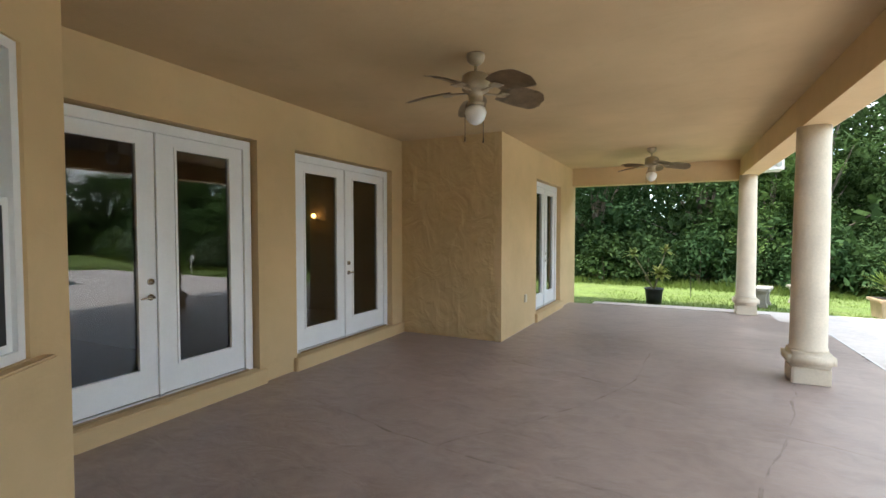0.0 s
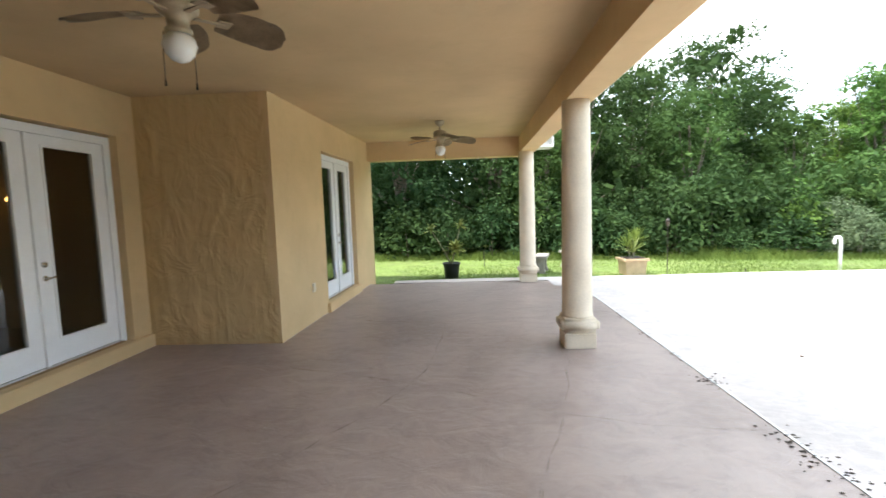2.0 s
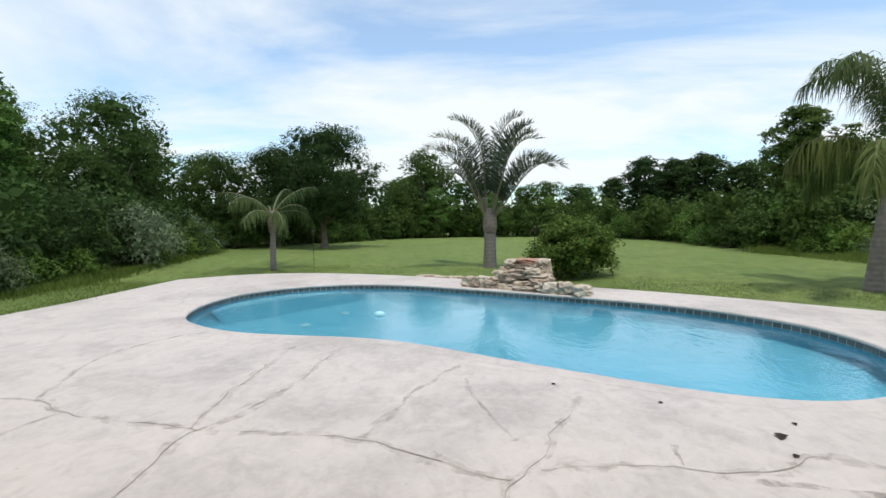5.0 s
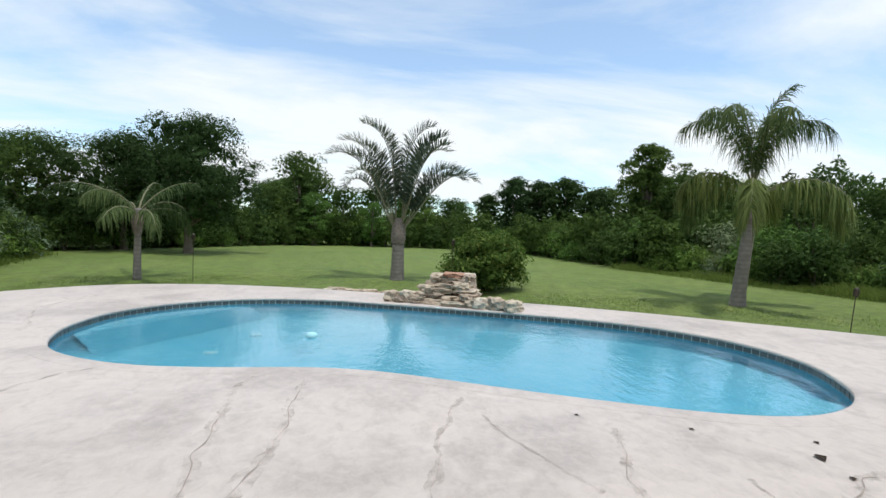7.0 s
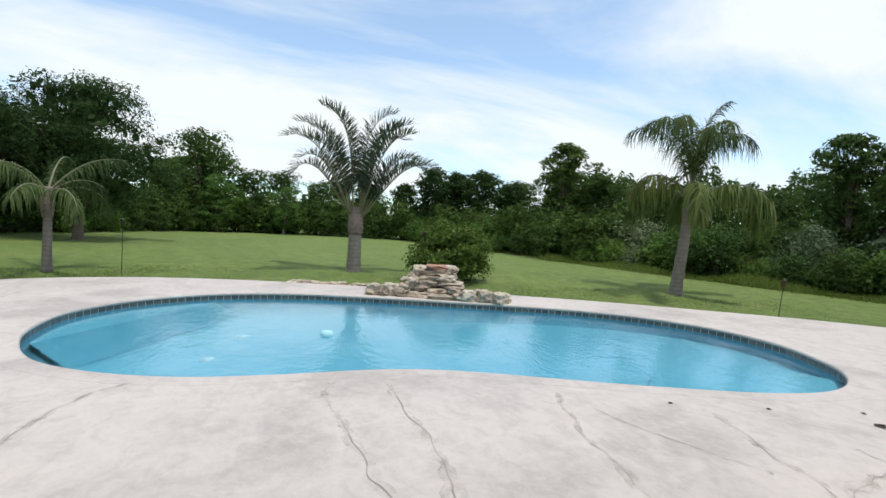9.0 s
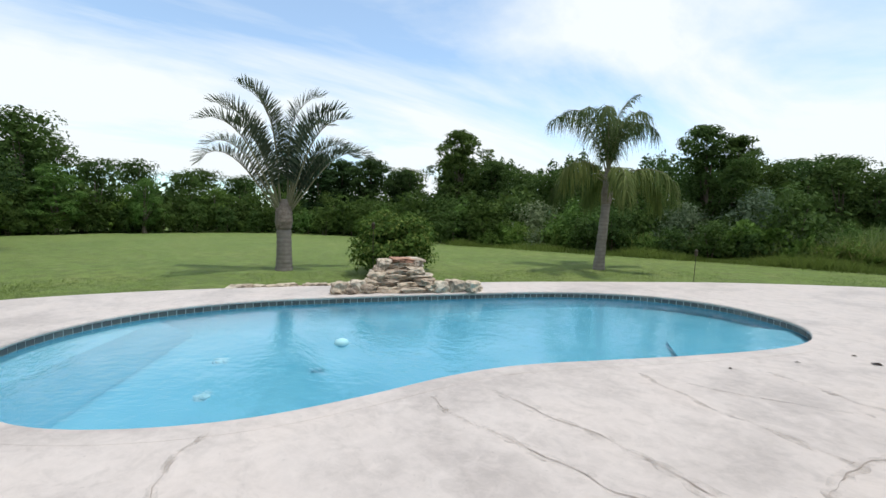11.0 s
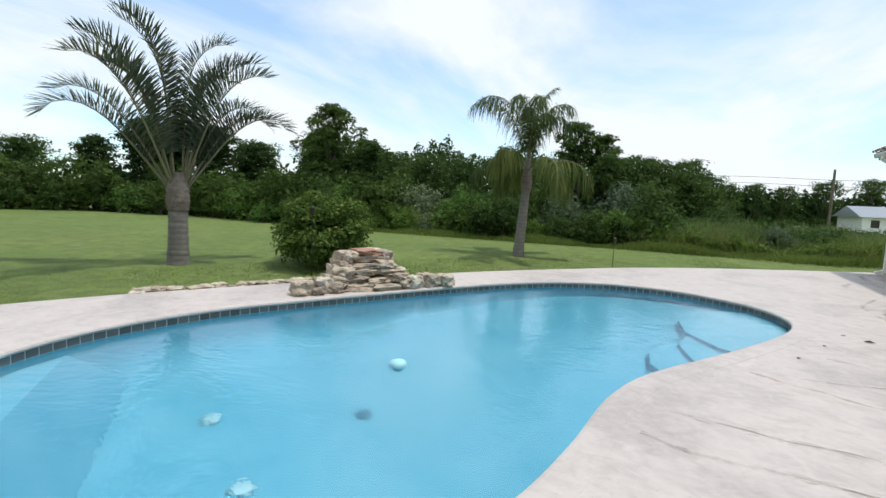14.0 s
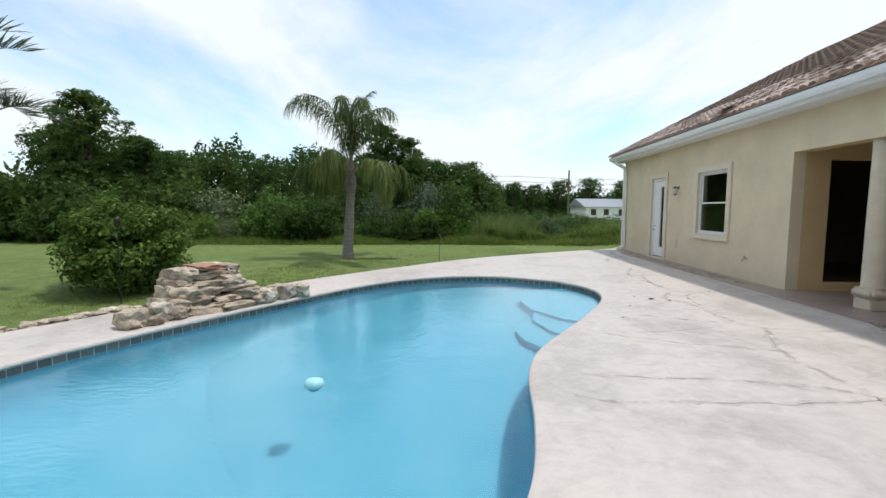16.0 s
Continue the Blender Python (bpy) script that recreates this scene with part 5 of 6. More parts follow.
p2 = thing("queen_palm", "queen palm with slim grey trunk and drooping feathery fronds", "palm tree", pose(12.75, -5.0, lawn_z(12.75, -5.0)))
trunk(p2, [(0.02, 0.05, -0.1), (0.02, 0.04, 0.25), (-0.02, -0.03, 1.2), (-0.06, -0.12, 2.25)], [0.225, 0.175, 0.15, 0.13], PALMBARK)
trunk(p2, [(-0.06, -0.11, 2.1), (-0.06, -0.13, 2.45), (-0.06, -0.15, 2.9), (-0.06, -0.15, 3.3)], [0.145, 0.185, 0.13, 0.05], BOOT, "crownshaft", label="brown fibrous leaf bases")
for k in range(8):
    az = 0.65 + k * 2 * math.pi / 8 + rnd.uniform(-0.3, 0.3)
    add_frond(p2, (-0.06, -0.15, 2.9 + 0.04 * k), FROND, 3.0 + 0.4 * math.cos(az - 0.75) + rnd.uniform(-0.25, 0.2), 81 + rnd.uniform(-7, 5), az, 138 + rnd.uniform(-20, 22), 0.62, 0.95, 200 + k, n=118, bare=0.18, width=0.0125, power=2.5, wild=0.36)
add_frond(p2, (-0.06, -0.15, 3.1), FROND, 2.6, 86, 3.6, 60, 0.55, 0.5, 230, n=80, bare=0.25, width=0.014, power=3.0)
for k in range(7):
    az = 0.5 + k * 2 * math.pi / 7 + rnd.uniform(-0.35, 0.35)
    add_frond(p2, (-0.06, -0.13, 2.75), FRONDYEL, 2.45 + rnd.uniform(-0.4, 0.2), 40 + rnd.uniform(-10, 12), az, 128 + rnd.uniform(-12, 12), 0.62, 1.25, 210 + k, n=104, bare=0.26, width=0.016, power=1.5, wild=0.42)

p3 = thing("young_palm", "young palm with pale trunk and soft drooping crown", "palm tree", pose(17.75, 11.05, lawn_z(17.75, 11.05)))
trunk(p3, [(0, 0, -0.05), (0, 0, 0.8), (0.02, 0, 1.5), (0, 0, 2.1)], [0.12, 0.095, 0.09, 0.11], PALMBARK)
trunk(p3, [(0, 0, 1.35), (-0.02, 0, 1.7), (0.05, 0, 2.1)], [0.11, 0.16, 0.08], BOOT, "leaf_base")
for k in range(11):
    add_frond(p3, (0, 0, 1.95), FROND, 1.95 + rnd.uniform(-0.5, 0.4), rnd.uniform(15, 62), k * 2.4 + rnd.uniform(-0.4, 0.4), 75 + rnd.uniform(-25, 35), 0.42, 1.1, 300 + k, n=52, bare=0.15, width=0.012, wild=0.3)

# ---- trees, shrubs ----


def leaves_np(centres, radii, n, size, seed, shell=0.4, flat=0.0):
    """Leaves over the skins of many clumps: small bent quads."""
    r = np.random.RandomState(seed)
    centres, radii = np.asarray(centres, float), np.asarray(radii, float)
    # each clump breaks into a few leafy sprays on its skin
    sub_ = r.normal(size=(len(centres), 6, 3)) + np.array([0, 0, 0.25])
    sub_ /= np.linalg.norm(sub_, axis=2)[:, :, None]
    f_ = r.uniform(0.40, 0.72, (len(centres), 6, 1))
    inner = (centres[:, None] + sub_ * radii[:, None] * 0.72).reshape(-1, 3)
    radii = (radii[:, None] * f_).reshape(-1, 3)
    centres = inner
    wgt = (radii.prod(axis=1)) ** (2 / 3)
    pick = r.choice(len(centres), n, p=wgt / wgt.sum())
    d = r.normal(size=(n, 3))
    d[:, 2] = np.where(r.random_sample(n) < 0.55, np.abs(d[:, 2]), d[:, 2])
    d /= np.linalg.norm(d, axis=1)[:, None]
    rad = shell + (1.07 - shell) * r.random_sample(n) ** 0.8
    pos = centres[pick] + d * radii[pick] * rad[:, None]
    nor = d + r.normal(scale=0.42, size=(n, 3)) + np.array([0, 0, 0.4])
    nor /= np.linalg.norm(nor, axis=1)[:, None]
    ref = r.normal(size=(n, 3))
    u = np.cross(nor, ref)
    u /= np.linalg.norm(u, axis=1)[:, None] + 1e-9
    v = np.cross(nor, u)
    s = size * r.uniform(0.6, 1.25, n)[:, None]
    V = np.stack([pos - u * s, pos - v * s * 0.42 + nor * s * 0.18, pos + u * s, pos + v * s * 0.42 + nor * s * 0.18], 1).reshape(-1, 3)
    return V, np.arange(n * 4).reshape(n, 4)


def inner_np(centres, radii, seed, each=12):
    """The dense inside of a crown: a few broad sprays of leaves in each clump."""
    r = np.random.RandomState(seed + 500)
    c_ = np.repeat(np.asarray(centres, float), each, axis=0)
    r_ = np.repeat(np.asarray(radii, float), each, axis=0)
    n = len(c_)
    pos = c_ + r_ * np.clip(r.normal(scale=0.27, size=(n, 3)), -0.5, 0.5)
    nor = r.normal(size=(n, 3)) + np.array([0, 0, 0.5])
    nor /= np.linalg.norm(nor, axis=1)[:, None]
    u = np.cross(nor, r.normal(size=(n, 3)))
    u /= np.linalg.norm(u, axis=1)[:, None] + 1e-9
    v = np.cross(nor, u)
    s = r_[:, :1] * r.uniform(0.14, 0.28, (n, 1))
    V = np.stack([pos - u * s, pos - v * s * 0.6, pos + u * s, pos + v * s * 0.6], 1).reshape(-1, 3)
    V[:, 2] = np.maximum(V[:, 2], 0.04)
    return V, np.arange(n * 4).reshape(n, 4)


def broad_tree(name, label, h, spread, trunk_h, n, leaf, material, seed, clumps=46, low=0.12, peak=0.55, ragged=0.2, at=None):
    """A tree: tapered trunk, limbs, and a crown of leaf clumps with gaps."""
    r = random.Random(seed)
    t = thing(name, label, "tree", at)
    tr = 0.022 * h + 0.04
    trunk(t, [(0, 0, -0.1), (0.05, 0, trunk_h * 0.6), (r.uniform(-0.2, 0.2), r.uniform(-0.2, 0.2), trunk_h + 0.25 * h), (0, 0, h * 0.82)], [tr * 1.5, tr, tr * 0.7, tr * 0.2], BARK)
    C, R = [], []
    for k in range(clumps):
        q = (k + r.random()) / clumps
        z = trunk_h + (h - trunk_h) * (low * 0.3 + (1 - low * 0.3) * q)
        # outline: wide at peak, narrow to the top
        s = q / peak if q < peak else (1 - q) / (1 - peak)
        w = spread * (0.28 + 0.72 * max(0.0, s) ** 0.55) * (1 + r.uniform(-ragged, ragged))
        az = k * 2.39996 + r.uniform(-0.5, 0.5)
        rad = w * r.uniform(0.2, 0.92)
        C.append((rad * math.cos(az), rad * math.sin(az), z))
        cr = spread * r.uniform(0.2, 0.40)
        R.append((cr, cr, cr * r.uniform(0.55, 0.8)))
    for k in range(0, clumps, max(1, clumps // 8)):
        c_ = C[k]
        z0 = min(trunk_h * 0.9 + 0.12 * h * (k / clumps), c_[2] * 0.8)
        trunk(t, [(0, 0, z0), (c_[0] * 0.45, c_[1] * 0.45, (z0 + c_[2]) / 2 + 0.1), c_], [tr * 0.5, tr * 0.3, tr * 0.1], BARK, "limb", 5)
    V, Q = leaves_np(C, R, n, leaf, seed)
    V[:, 2] = np.maximum(V[:, 2], 0.02)
    V2, Q2 = inner_np(C, R, seed)
    cr = new("crown", np_mesh("crown", np.concatenate([V, V2]), np.concatenate([Q, Q2 + len(V)]), material))
    cr.parent = t
    return t


def shrub(name, label, h, spread, n, leaf, material, seed, at=None, clumps=16):
    r = random.Random(seed)
    t = thing(name, label, "shrub", at)
    C, R = [], []
    for k in range(clumps):
        q = (k + 0.5) / clumps
        az = k * 2.39996
        rad = spread * math.sqrt(1 - q * 0.85) * r.uniform(0.2, 0.75)
        C.append((rad * math.cos(az), rad * math.sin(az), h * (0.16 + 0.66 * q)))
        cr = spread * r.uniform(0.28, 0.42)
        R.append((cr, cr, min(cr, h * 0.26)))
    for k in range(0, clumps, 4):
        trunk(t, [(C[k][0] * 0.15, C[k][1] * 0.15, -0.05), (C[k][0] * 0.5, C[k][1] * 0.5, C[k][2] * 0.5), C[k]], [0.035, 0.025, 0.01], BARK, "stem", 4)
    V, Q = leaves_np(C, R, n, leaf, seed, 0.35)
    V[:, 2] = np.maximum(V[:, 2], 0.01)
    V2, Q2 = inner_np(C, R, seed, 7)
    cr = new("foliage", np_mesh("foliage", np.concatenate([V, V2]), np.concatenate([Q, Q2 + len(V)]), material))
    cr.parent = t
    return t


def put(ob, x, y, turn=0, sx=1.0, sz=1.0):
    return copy_thing(ob, pose(x, y, lawn_z(x, y), 0, 0, turn) @ Matrix.Diagonal((sx, sx, sz, 1)))


# the bush behind the rocks
shrub("round_bush", "dense rounded green bush behind the rock waterfall", 1.66, 1.55, 17000, 0.06, LEAFBUSH, 3, pose(15.75, 0.98, lawn_z(15.75, 0.98)), 30)

oak = broad_tree("oak_tree", "broad dark green oak tree at the edge of the woods", 9.6, 4.4, 1.0, 15000, 0.106, LEAFDARK, 21, 60, low=0.0, peak=0.42, at=pose(13.4, 27.2, lawn_z(13.4, 27.2)))
lite = broad_tree("young_tree", "light green young tree in front of the woods", 7.2, 2.3, 0.8, 11000, 0.085, LEAFLITE, 22, 40, peak=0.35, at=pose(19.5, 24.2, lawn_z(19.5, 24.2)))
oak2 = broad_tree("live_oak", "live oak with a bare trunk and a spreading crown", 6.7, 4.0, 1.2, 30000, 0.085, LEAFDARK, 23, 50, low=0.2, peak=0.42, ragged=0.35, at=pose(29.4, 13.3, lawn_z(29.4, 13.3)))
mid_tree = broad_tree("woodland_tree", "leafy dark green woodland tree", 8.0, 3.4, 0.5, 13500, 0.09, LEAF, 24, 80, low=0.0, peak=0.35, at=pose(25.2, 23.6, lawn_z(25.2, 23.6)))
far_tree = broad_tree("woodland_tree", "leafy green tree in the distant tree line", 8.0, 3.4, 0.3, 5000, 0.165, LEAF, 27, 70, low=0.0, peak=0.3, ragged=0.3, at=pose(48.5, 9.5, lawn_z(48.5, 9.5)))
cedar = broad_tree("cedar_tree", "dark narrow evergreen tree in the tree line", 6.6, 2.3, 0.3, 8000, 0.14, LEAFDARK, 25, 70, low=0.0, peak=0.25, ragged=0.3, at=pose(43.5, -10.2, lawn_z(43.5, -10.2)))
slim = broad_tree("slender_tree", "slender open-crowned tree above the thicket", 7.2, 2.1, 0.8, 13000, 0.11, LEAF, 26, 52, low=0.1, peak=0.5, ragged=0.45, at=pose(28.6, -13.4, lawn_z(28.6, -13.4)))
bush_a = shrub("wild_shrub", "wild dark green shrub at the wood's edge", 2.2, 1.7, 1600, 0.085, LEAF, 31, pose(13.0, 17.0, -0.07))
bush_b = shrub("wild_shrub", "light green wild shrub at the wood's edge", 1.7, 1.5, 1600, 0.078, LEAFLITE, 32, pose(20.0, 17.6, -0.07))
# shaded version of the shrub: the woods' shade is put into its leaf colour
bush_d = shrub("wild_shrub", "low shrub at the woods, its leaves coloured dark for the shade there", 1.8, 1.6, 1500, 0.085, LEAFDARK, 34, pose(7.0, 18.5, -0.07))
bush_c = shrub("pale_shrub", "pale grey-green shrub in front of the woods", 2.3, 1.9, 2600, 0.08, LEAFGREY, 33, pose(24.0, 18.6, -0.07))

rt = random.Random(77)
# north side, behind the porch and the lawn
for x, y, h in ((-14, 22, 1.0), (-9.5, 20.5, 0.85), (-5.5, 21.5, 0.95), (-2, 20, 0.82), (1.8, 20.8, 0.8), (5.2, 21.5, 0.75), (8.2, 23.5, 0.8), (5, 28.5, 0.95), (17.2, 30.5, 0.85)):
    put(oak, x, y, rt.uniform(0, 360), 0.95 * h, h)
for x, y, h in ((-7, 19.2, 0.62), (3.6, 18.9, 0.6), (9.6, 21, 0.72), (22.4, 27.5, 0.9), (28.2, 24.3, 0.85), (31.0, 21.0, 0.72), (16.0, 24.6, 0.65), (22.2, 22.4, 0.62), (33.5, 24, 0.75)):
    put(mid_tree, x, y, rt.uniform(0, 360), h, h)
put(bush_c, 18.9, 17.3, 40, 1.05, 0.95)
put(bush_c, 20.3, 17.7, 140, 0.9, 0.85)
put(bush_b, 10.9, 16.5, 10, 0.85, 0.95)
put(bush_c, 11.9, 16.3, 75, 0.6, 0.7)
put(bush_b, 13.4, 15.9, 200, 0.7, 0.6)
put(lite, 21.2, 25.8, 80, 0.95, 0.95)
put(lite, 18.0, 25.3, 160, 0.8, 0.82)
put(oak2, 31.5, 17.2, 100, 0.9, 0.88)
# far side
for x, y, h in ((36, 17.5, 0.75), (39.5, 15.0, 0.7), (43, 16.5, 0.72), (46, 11.5, 0.62), (50, 13, 0.7), (52, 8.5, 0.85), (49, 5.5, 0.66), (53, 2.5, 0.72), (49.5, -0.5, 0.6), (55, -3.5, 0.7), (57, -8, 0.62)):
    put(far_tree, x, y, rt.uniform(0, 360), h * 1.05, h)
for x, y, h in ((45.5, 8.0, 0.62), (46.0, 2.8, 0.55), (51, 10.5, 0.85), (47.0, -2.5, 0.5)):
    put(lite, x, y, rt.uniform(0, 360), h * 1.3, h)
for x, y, h in ((45.2, -13.4, 1.0), (41.0, -14.0, 0.98), (47.5, -8.8, 0.8), (37.5, -15.0, 0.8)):
    put(cedar, x, y, rt.uniform(0, 360), 1.1 * h, h)
for x, y, h in ((54, 12, 0.8), (52, -6, 0.62), (50, -15, 0.72), (42, -19, 0.75), (38, -22, 0.85)):
    put(far_tree, x, y, rt.uniform(0, 360), h * 1.2, h)
# south side
for x, y, sx, h in ((30.8, -15.0, 0.9, 0.85), (26.4, -14.6, 0.9, 0.72), (13.2, -14.6, 0.75, 0.80), (12.2, -15.2, 0.65, 0.72)):
    put(slim, x, y, rt.uniform(0, 360), sx, h)
for x, y, h in ((33.5, -17.5, 0.62), (30, -19, 0.66), (26.5, -18, 0.58), (23.5, -17, 0.54), (20.5, -16.5, 0.50), (17.8, -17.5, 0.50), (15.0, -18.5, 0.46), (13.0, -22.5, 0.57), (11.2, -23.8, 0.6), (9.5, -22.8, 0.56), (8.2, -24.0, 0.5), (7.0, -25.5, 0.40), (18.5, -36, 0.84), (14.0, -32, 0.7), (12.5, -41, 0.84), (8.8, -46, 0.85), (6.5, -52, 0.72), (4.2, -66, 0.7), (0.5, -72, 0.75), (-3.5, -74, 0.72), (-9, -78, 0.85), (-15, -80, 0.9), (-20, -76, 0.85)):
    put(far_tree, x, y, rt.uniform(0, 360), h * 1.12, h)
# low shrubs in the rough field
for x, y, s, z in ((11.0, -12.6, 0.62, 0.6), (9.4, -12.4, 0.5, 0.5), (7.8, -13.0, 0.6, 0.55), (6.1, -13.2, 0.5, 0.5), (9.8, -14.4, 0.75, 0.8), (7.4, -15.2, 0.7, 0.72), (12.0, -14.0, 0.8, 0.95), (4.6, -14.6, 0.55, 0.5), (5.2, -18.5, 0.8, 0.75), (8.6, -18.0, 0.85, 0.85), (2.6, -16.0, 0.5, 0.45), (6.6, -22.0, 1.0, 0.95)):
    put((bush_b, bush_a, bush_c)[int(x * 7) % 3], x, y, x * 77, s, z)
# shrubs along the wood's edge
north_edge = [(-6, 18.2), (-1, 17.9), (3.5, 16.9), (8, 16.2), (12.5, 15.6), (17.5, 16.2), (21.5, 17.0), (26, 19.0), (31, 18.5), (36, 14.5)]
far_edge = [(36, 14.5), (42, 12), (46, 6), (46.5, 0), (43, -6.5), (36, -9), (29, -9.2), (22, -9.8)]
south_edge = [(22, -9.8), (17, -10.6), (12, -11.4), (8.6, -12.0)]
for line, step, kinds, size in ((north_edge, 1.5, (bush_a, bush_a, bush_b, bush_a, bush_b, bush_a, bush_c), (0.5, 1.0)), (far_edge, 2.3, (bush_a, bush_a, bush_b), (0.7, 1.25)), (south_edge, 1.3, (bush_a, bush_b, bush_b, bush_a, bush_b, bush_a, bush_c), (0.5, 0.9))):
    pts = spline([(x, y, 0) for x, y in line], 12, closed=False)
    run_, want_ = 0.0, 0.0
    for a_, b_ in zip(pts, pts[1:]):
        L = (b_ - a_).length
        while want_ < run_ + L:
            p = a_ + (b_ - a_) * ((want_ - run_) / L)
            t = (b_ - a_).normalized()
            out_ = Vector((-t.y, t.x, 0))
            if line is not north_edge and out_.dot(Vector((10, 4, 0)) - p) > 0:
                out_ = -out_
            if line is north_edge and out_.y < 0:
                out_ = -out_
            for rank in (0, 1):
                o = out_ * (rank * rt.uniform(1.4, 2.6) + rt.uniform(-0.3, 0.6))
                s = rt.uniform(*size) * (1 + 0.55 * rank)
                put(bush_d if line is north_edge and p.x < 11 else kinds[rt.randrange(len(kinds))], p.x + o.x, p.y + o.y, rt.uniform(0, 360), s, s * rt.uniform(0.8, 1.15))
            want_ += step
        run_ += L


def thicket(name, label, n, size, material, seed, line, depth, height, base=0.0, rise=0.0, uneven=1.0):
    """Undergrowth along a line: leaf quads with an uneven top."""
    r = np.random.RandomState(seed)
    pts = np.array([(p.x, p.y) for p in spline([(x, y, 0) for x, y in line], 20, closed=False)])
    seg = np.r_[0, np.cumsum(np.hypot(*np.diff(pts, axis=0).T))]
    s = r.uniform(0, seg[-1], n)
    cx, cy = np.interp(s, seg, pts[:, 0]), np.interp(s, seg, pts[:, 1])
    tx = np.interp(s + 0.4, seg, pts[:, 0]) - np.interp(s - 0.4, seg, pts[:, 0])
    ty = np.interp(s + 0.4, seg, pts[:, 1]) - np.interp(s - 0.4, seg, pts[:, 1])
    ln_ = np.hypot(tx, ty) + 1e-9
    d = r.uniform(0, 1, n) ** 1.3 * depth
    ox, oy = ty / ln_, -tx / ln_
    away = np.sign(ox * (cx - 8.0) + oy * (cy - 3.0))
    x, y = cx + ox * away * d, cy + oy * away * d
    top = height * (0.62 + uneven * (0.24 * np.sin(s * 0.9 + seed) + 0.16 * np.sin(s * 2.3 + d) + 0.10 * np.sin(s * 5.1))) + rise * d
    z = base + top * r.uniform(0, 1, n) ** 0.6 - 0.05
    nor = r.normal(size=(n, 3)) + np.array([0, 0, 0.7])
    nor /= np.linalg.norm(nor, axis=1)[:, None]
    u = np.cross(nor, r.normal(size=(n, 3)))
    u /= np.linalg.norm(u, axis=1)[:, None] + 1e-9
    v = np.cross(nor, u)
    sz = size * r.uniform(0.6, 1.3, n)[:, None]
    pos = np.stack([x, y, np.maximum(z, 0.0) + lawn_rise(x, y) + 0.07], 1)
    V = np.stack([pos - u * sz, pos - v * sz * 0.45, pos + u * sz, pos + v * sz * 0.45], 1).reshape(-1, 3)
    return tagged(new(name, np_mesh(name, V, np.arange(n * 4).reshape(n, 4), material)), label, "undergrowth", "", "stuff")


# north undergrowth and deep woods: dark leaf colour stands in for shade
thicket("undergrowth", "leafy undergrowth under the north woods, coloured dark for shade", 46000, 0.115, LEAFDARK, 1, north_edge[::-1][:-1] + [(-14, 20)], 6.0, 3.0)
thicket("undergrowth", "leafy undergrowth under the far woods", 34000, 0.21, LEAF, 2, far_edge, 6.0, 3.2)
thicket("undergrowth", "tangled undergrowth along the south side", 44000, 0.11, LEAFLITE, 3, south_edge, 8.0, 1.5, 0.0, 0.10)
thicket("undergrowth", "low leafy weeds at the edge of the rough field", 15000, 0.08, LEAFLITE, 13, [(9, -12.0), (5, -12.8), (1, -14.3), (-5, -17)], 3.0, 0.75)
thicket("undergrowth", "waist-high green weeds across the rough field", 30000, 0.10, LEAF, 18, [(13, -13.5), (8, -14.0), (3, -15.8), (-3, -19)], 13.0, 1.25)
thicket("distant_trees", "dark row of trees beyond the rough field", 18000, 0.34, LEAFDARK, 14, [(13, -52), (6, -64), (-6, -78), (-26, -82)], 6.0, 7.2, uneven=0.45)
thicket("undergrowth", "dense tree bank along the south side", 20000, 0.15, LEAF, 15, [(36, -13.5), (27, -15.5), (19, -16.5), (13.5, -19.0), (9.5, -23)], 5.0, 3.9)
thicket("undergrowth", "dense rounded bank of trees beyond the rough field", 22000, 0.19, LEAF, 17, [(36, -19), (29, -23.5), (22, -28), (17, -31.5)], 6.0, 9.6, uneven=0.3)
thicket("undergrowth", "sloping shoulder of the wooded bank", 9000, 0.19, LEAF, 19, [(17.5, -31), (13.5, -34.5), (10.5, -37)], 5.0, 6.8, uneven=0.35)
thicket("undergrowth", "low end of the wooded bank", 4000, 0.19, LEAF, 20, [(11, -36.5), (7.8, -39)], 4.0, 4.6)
thicket("deep_woods", "dense backing foliage deep in the north woods, coloured dark for shade", 36000, 0.26, LEAFDARK, 9, [(-20, 25), (0, 24.5), (9, 26.5), (17, 31.5), (26, 28.5), (34, 25)], 5.0, 9.0)
thicket("far_woods", "dark distant woods behind the garden", 34000, 0.5, LEAFDARK, 4, [(-40, 44), (-10, 38), (20, 42), (45, 30), (62, 12), (66, -10), (56, -30), (40, -48), (22, -70), (0, -100), (-40, -110)], 14.0, 5.2)


def grass_np(n, area, height, width, seed, lean=0.35):
    """Grass blades over a region: area(n, r) gives x, y."""
    r = np.random.RandomState(seed)
    x, y = area(n, r)
    az = r.uniform(0, 2 * np.pi, n)
    h = height * r.uniform(0.5, 1.2, n) * (0.82 + 0.3 * np.sin(x * 1.1 + 1.6 * np.sin(y * 0.7)) + 0.15 * np.sin(y * 2.3 + x))
    dx, dy = np.cos(az), np.sin(az)
    b = np.stack([x, y, lawn_rise(x, y) - 0.01], 1)
    s = np.stack([-dy, dx, np.zeros(n)], 1) * width
    l = np.stack([dx * h * lean, dy * h * lean, h], 1)
    V = np.stack([b - s, b + s, b + l + s * 0.15, b + l - s * 0.15], 1).reshape(-1, 3)
    return V, np.arange(n * 4).reshape(n, 4)


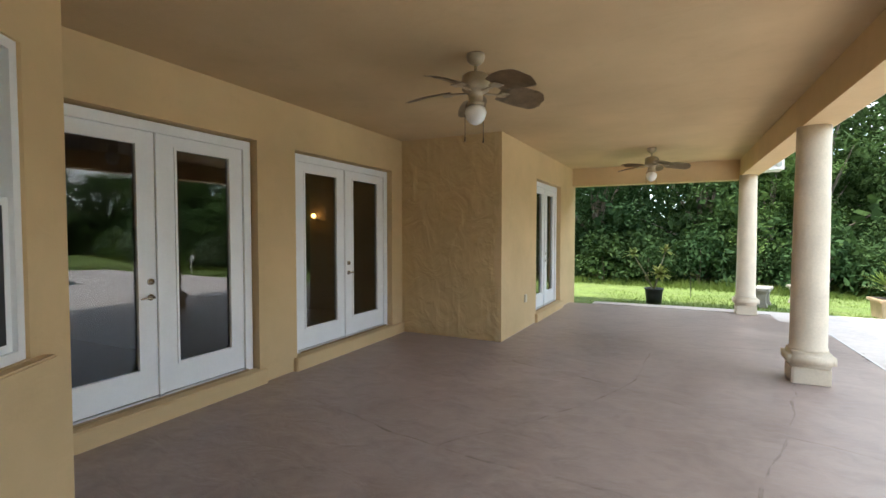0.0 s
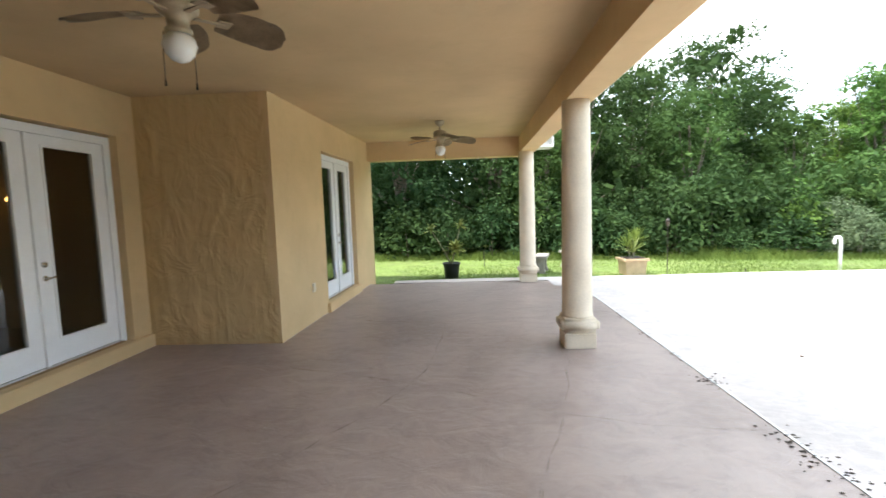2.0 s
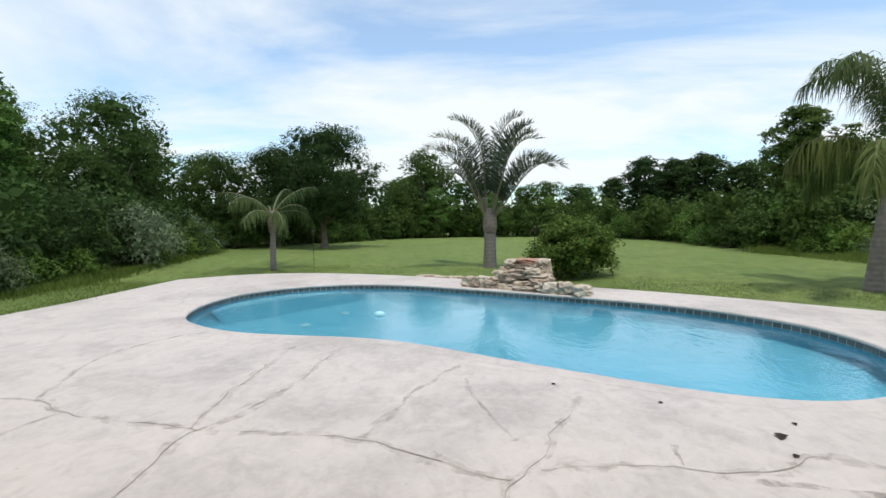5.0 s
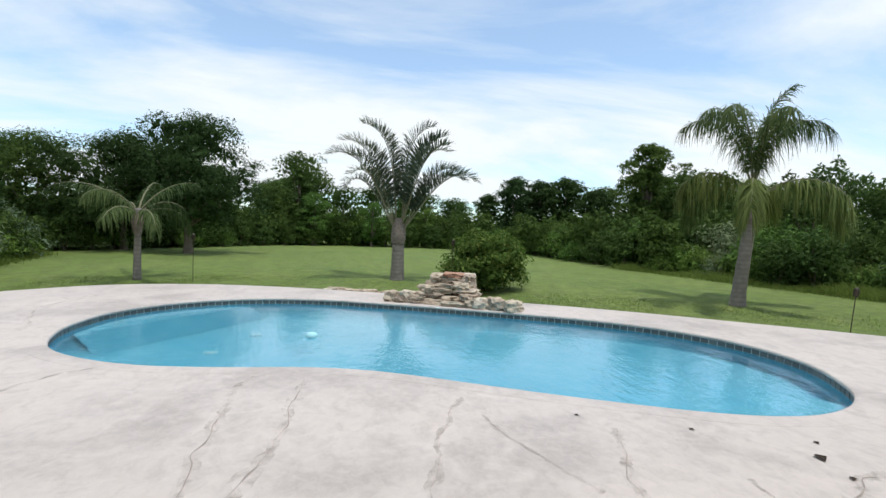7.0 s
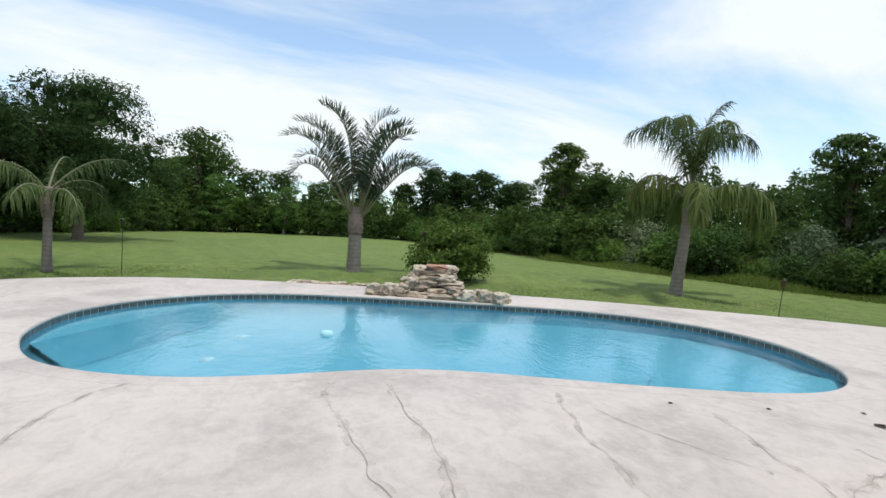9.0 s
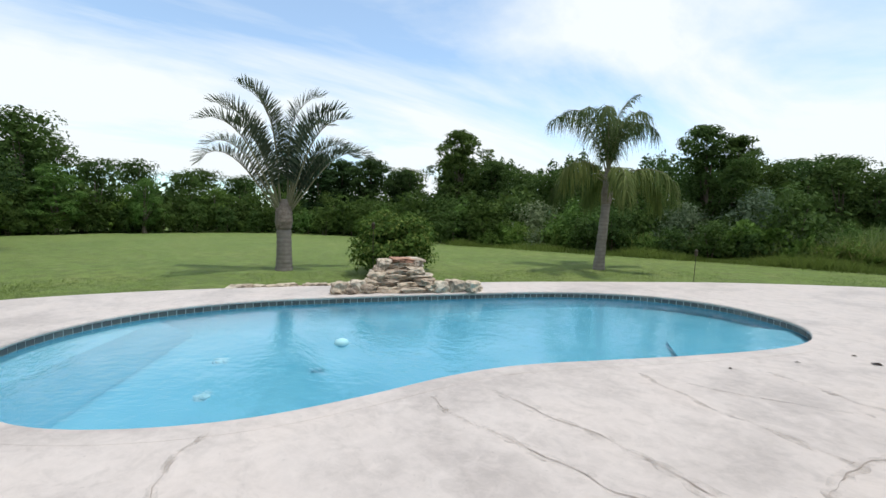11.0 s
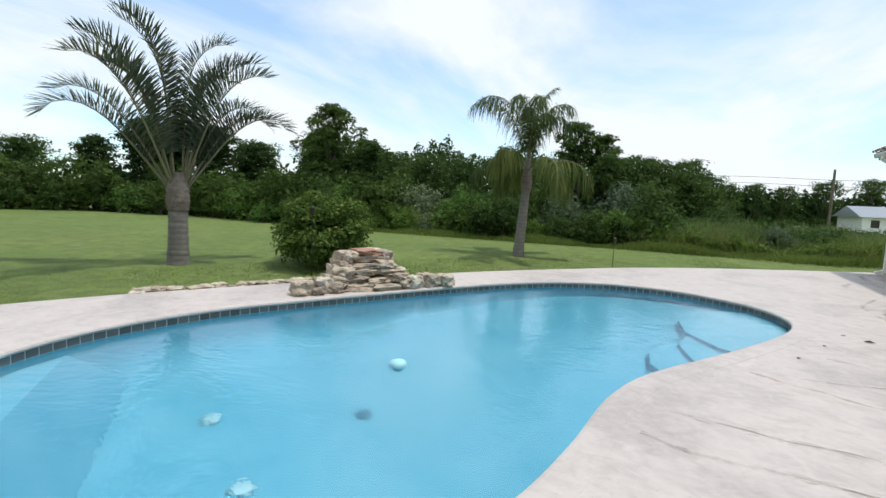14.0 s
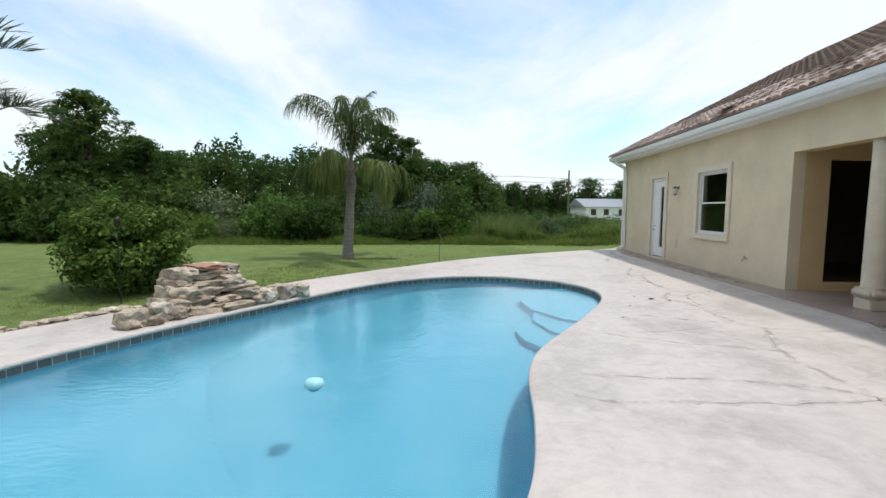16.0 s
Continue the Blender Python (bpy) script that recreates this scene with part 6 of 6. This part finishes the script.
def band(line, depth):
    pts = np.array([(p.x, p.y) for p in spline([(x, y, 0) for x, y in line], 20, closed=False)])

    def pick(n, r):
        s = r.uniform(0, len(pts) - 1.001, n)
        k = s.astype(int)
        f = (s - k)[:, None]
        c = pts[k] * (1 - f) + pts[k + 1] * f
        t = pts[k + 1] - pts[k]
        t /= np.linalg.norm(t, axis=1)[:, None] + 1e-9
        d = (r.uniform(0, 1, n) ** 1.5 * depth)[:, None]
        o = np.stack([-t[:, 1], t[:, 0]], 1)
        o *= np.sign((o * (c - np.array([8.0, 3.0]))).sum(1))[:, None]
        p = c + o * d + r.normal(scale=0.25, size=(n, 2))
        return p[:, 0], p[:, 1]
    return pick


V, Q = grass_np(26000, band([(-8, 17.5), (0, 16.9), (8, 15.3), (14, 14.8), (20, 16.2), (26, 18.0)], 2.0), 0.26, 0.010, 5, 0.6)
tagged(new("rough_grass", np_mesh("rough_grass", V, Q, TURF)), "tall unmown grass before the north woods", "grass", "", "stuff")
V, Q = grass_np(24000, band([(24, -8.6), (17, -9.6), (12, -10.4), (8, -11.0), (3, -12.2), (-2, -14)], 1.6), 0.34, 0.010, 6, 0.9)
tagged(new("rough_grass", np_mesh("rough_grass", V, Q, TURF)), "tall unmown grass along the south side", "grass", "", "stuff")
V, Q = grass_np(15000, band([(12, -13.5), (8, -13.5), (4, -14.5), (0, -16.5), (-6, -22)], 16.0), 1.1, 0.03, 7, 0.7)
tagged(new("reeds", np_mesh("reeds", V, Q, REED)), "pale tall reeds in the rough field", "reeds", "", "stuff")
V, Q = grass_np(15000, band([(20, -10.6), (15, -11.4), (10, -12.0), (6, -12.8), (2, -14), (-2, -15.5)], 4.0), 0.85, 0.015, 16, 0.8)
tagged(new("reeds", np_mesh("reeds", V, Q, REED)), "yellowish tall weeds along the rough edge", "reeds", "", "stuff")
V, Q = grass_np(30000, band([(14.9, 12.7), (16.35, 10.6), (16.25, 7.9), (15.15, 4.5), (12.85, 0.4), (11.25, -2.1), (9.15, -4.9), (5.3, -8.2)], 2.5), 0.05, 0.006, 8, 0.8)
tagged(new("turf_edge", np_mesh("turf_edge", V, Q, TURF)), "short turf blades along the deck edge", "grass", "", "stuff")
V, Q = grass_np(16000, band([(-1, 12.5), (5, 12.6), (10, 12.6), (14.6, 12.8)], 3.0), 0.08, 0.007, 9, 0.6)
tagged(new("turf_edge", np_mesh("turf_edge", V, Q, TURF)), "short turf blades along the porch end", "grass", "", "stuff")

# ---- distance ----
fh = thing("far_house", "small white house with a pale metal roof far off", "house", pose(-14.5, -72, -0.07, 0, 0, 12))
bm = bmesh.new()
box(bm, -4, 4, -3, 3, 0, 2.3)
part("wall", bm, WHITE, fh)
bm = bmesh.new()
vv = [bm.verts.new(v) for v in ((-4.5, -3.6, 2.25), (4.5, -3.6, 2.25), (4.5, 3.6, 2.25), (-4.5, 3.6, 2.25), (-4.5, 0, 3.7), (4.5, 0, 3.7))]
for f in ((0, 1, 5, 4), (2, 3, 4, 5), (1, 2, 5), (3, 0, 4), (3, 2, 1, 0)):
    bm.faces.new([vv[k] for k in f])
part("roof", bm, speckled("metal_roof", (0.30, 0.32, 0.34), 0.4, 0.1), fh, "pale metal roof")
for wx in (-2.4, 0.3, 2.6):
    bm = bmesh.new()
    box(bm, wx - 0.45, wx + 0.45, 2.99, 3.04, 0.9, 1.9)
    part("window", bm, BRONZE, fh)
up_ = thing("utility_pole", "bare wooden utility pole with wires", "utility pole", pose(-3.4, -46, -0.07))
bm = bmesh.new()
tube(bm, [(0, 0, -0.2), (0, 0, 6.4)], [0.13, 0.1], 8)
part("pole", bm, BARK, up_)
for k, z in enumerate((5.0, 5.6)):
    bm = bmesh.new()
    pts = [(-60 + 6 * j, -10 + 1.0 * j, z - 0.02 * j + 0.0012 * (6 * j - 60) ** 2 / 4) for j in range(0, 11)] + [(6 * j, 1.2 * j, z + 0.0003 * (6 * j) ** 2 - 0.03 * j) for j in range(1, 9)]
    tube(bm, pts, 0.018, 4)
    part("wire", bm, BLACKP, up_)

# ---- roof tiles (pieces last) ----
bm = bmesh.new()
prev = None
for k in range(7):
    q = math.pi * k / 6
    pair = [bm.verts.new((0.0, -0.105 * math.cos(q), 0.075 * math.sin(q))), bm.verts.new((0.42, -0.09 * math.cos(q), 0.062 * math.sin(q) - 0.012))]
    if prev:
        bm.faces.new((prev[0], pair[0], pair[1], prev[1]))
    prev = pair
bmesh.ops.solidify(bm, geom=bm.faces[:], thickness=0.014)
tile_src = finish(bm, "roof_tile", ROOFTILE)
tilt = math.degrees(math.atan(RISE))
count = 0
rest_v, rest_q = [], []
src_v = np.array([v.co[:] for v in tile_src.vertices])
src_q = [tuple(p.vertices) for p in tile_src.polygons if len(p.vertices) == 4]
for row in range(15):
    u = 0.37 * row
    xe, ze = EAVE_X + 0.05 - u * math.cos(math.radians(tilt)), EAVE_Z - 0.005 + u * math.sin(math.radians(tilt))
    y = Y_S + 0.1 + 0.235 * math.ceil((u * math.cos(math.radians(tilt)) - 0.05) / 0.235)
    while y < 5.5:
        m = pose(xe, y, ze + random.uniform(0, 0.005), 0, tilt, random.uniform(-0.5, 0.5)) @ Matrix.Rotation(math.pi, 4, "Z")
        if row < 6 and count < 295:
            tl = new("roof_tile", tile_src)
            tl.parent, tl.matrix_basis = roof, m
            count += 1
        else:
            mm = np.array(m)
            st = sum(len(v) for v in rest_v)
            rest_v.append(src_v @ mm[:3, :3].T + mm[:3, 3])
            rest_q += [tuple(i + st for i in q) for q in src_q]
        y += 0.235
if rest_v:
    rt_ = new("roof_tiles", np_mesh("roof_tiles", np.concatenate(rest_v), np.array(rest_q), ROOFREST))
    rt_.parent = roof
    tagged(rt_, kind="stuff")
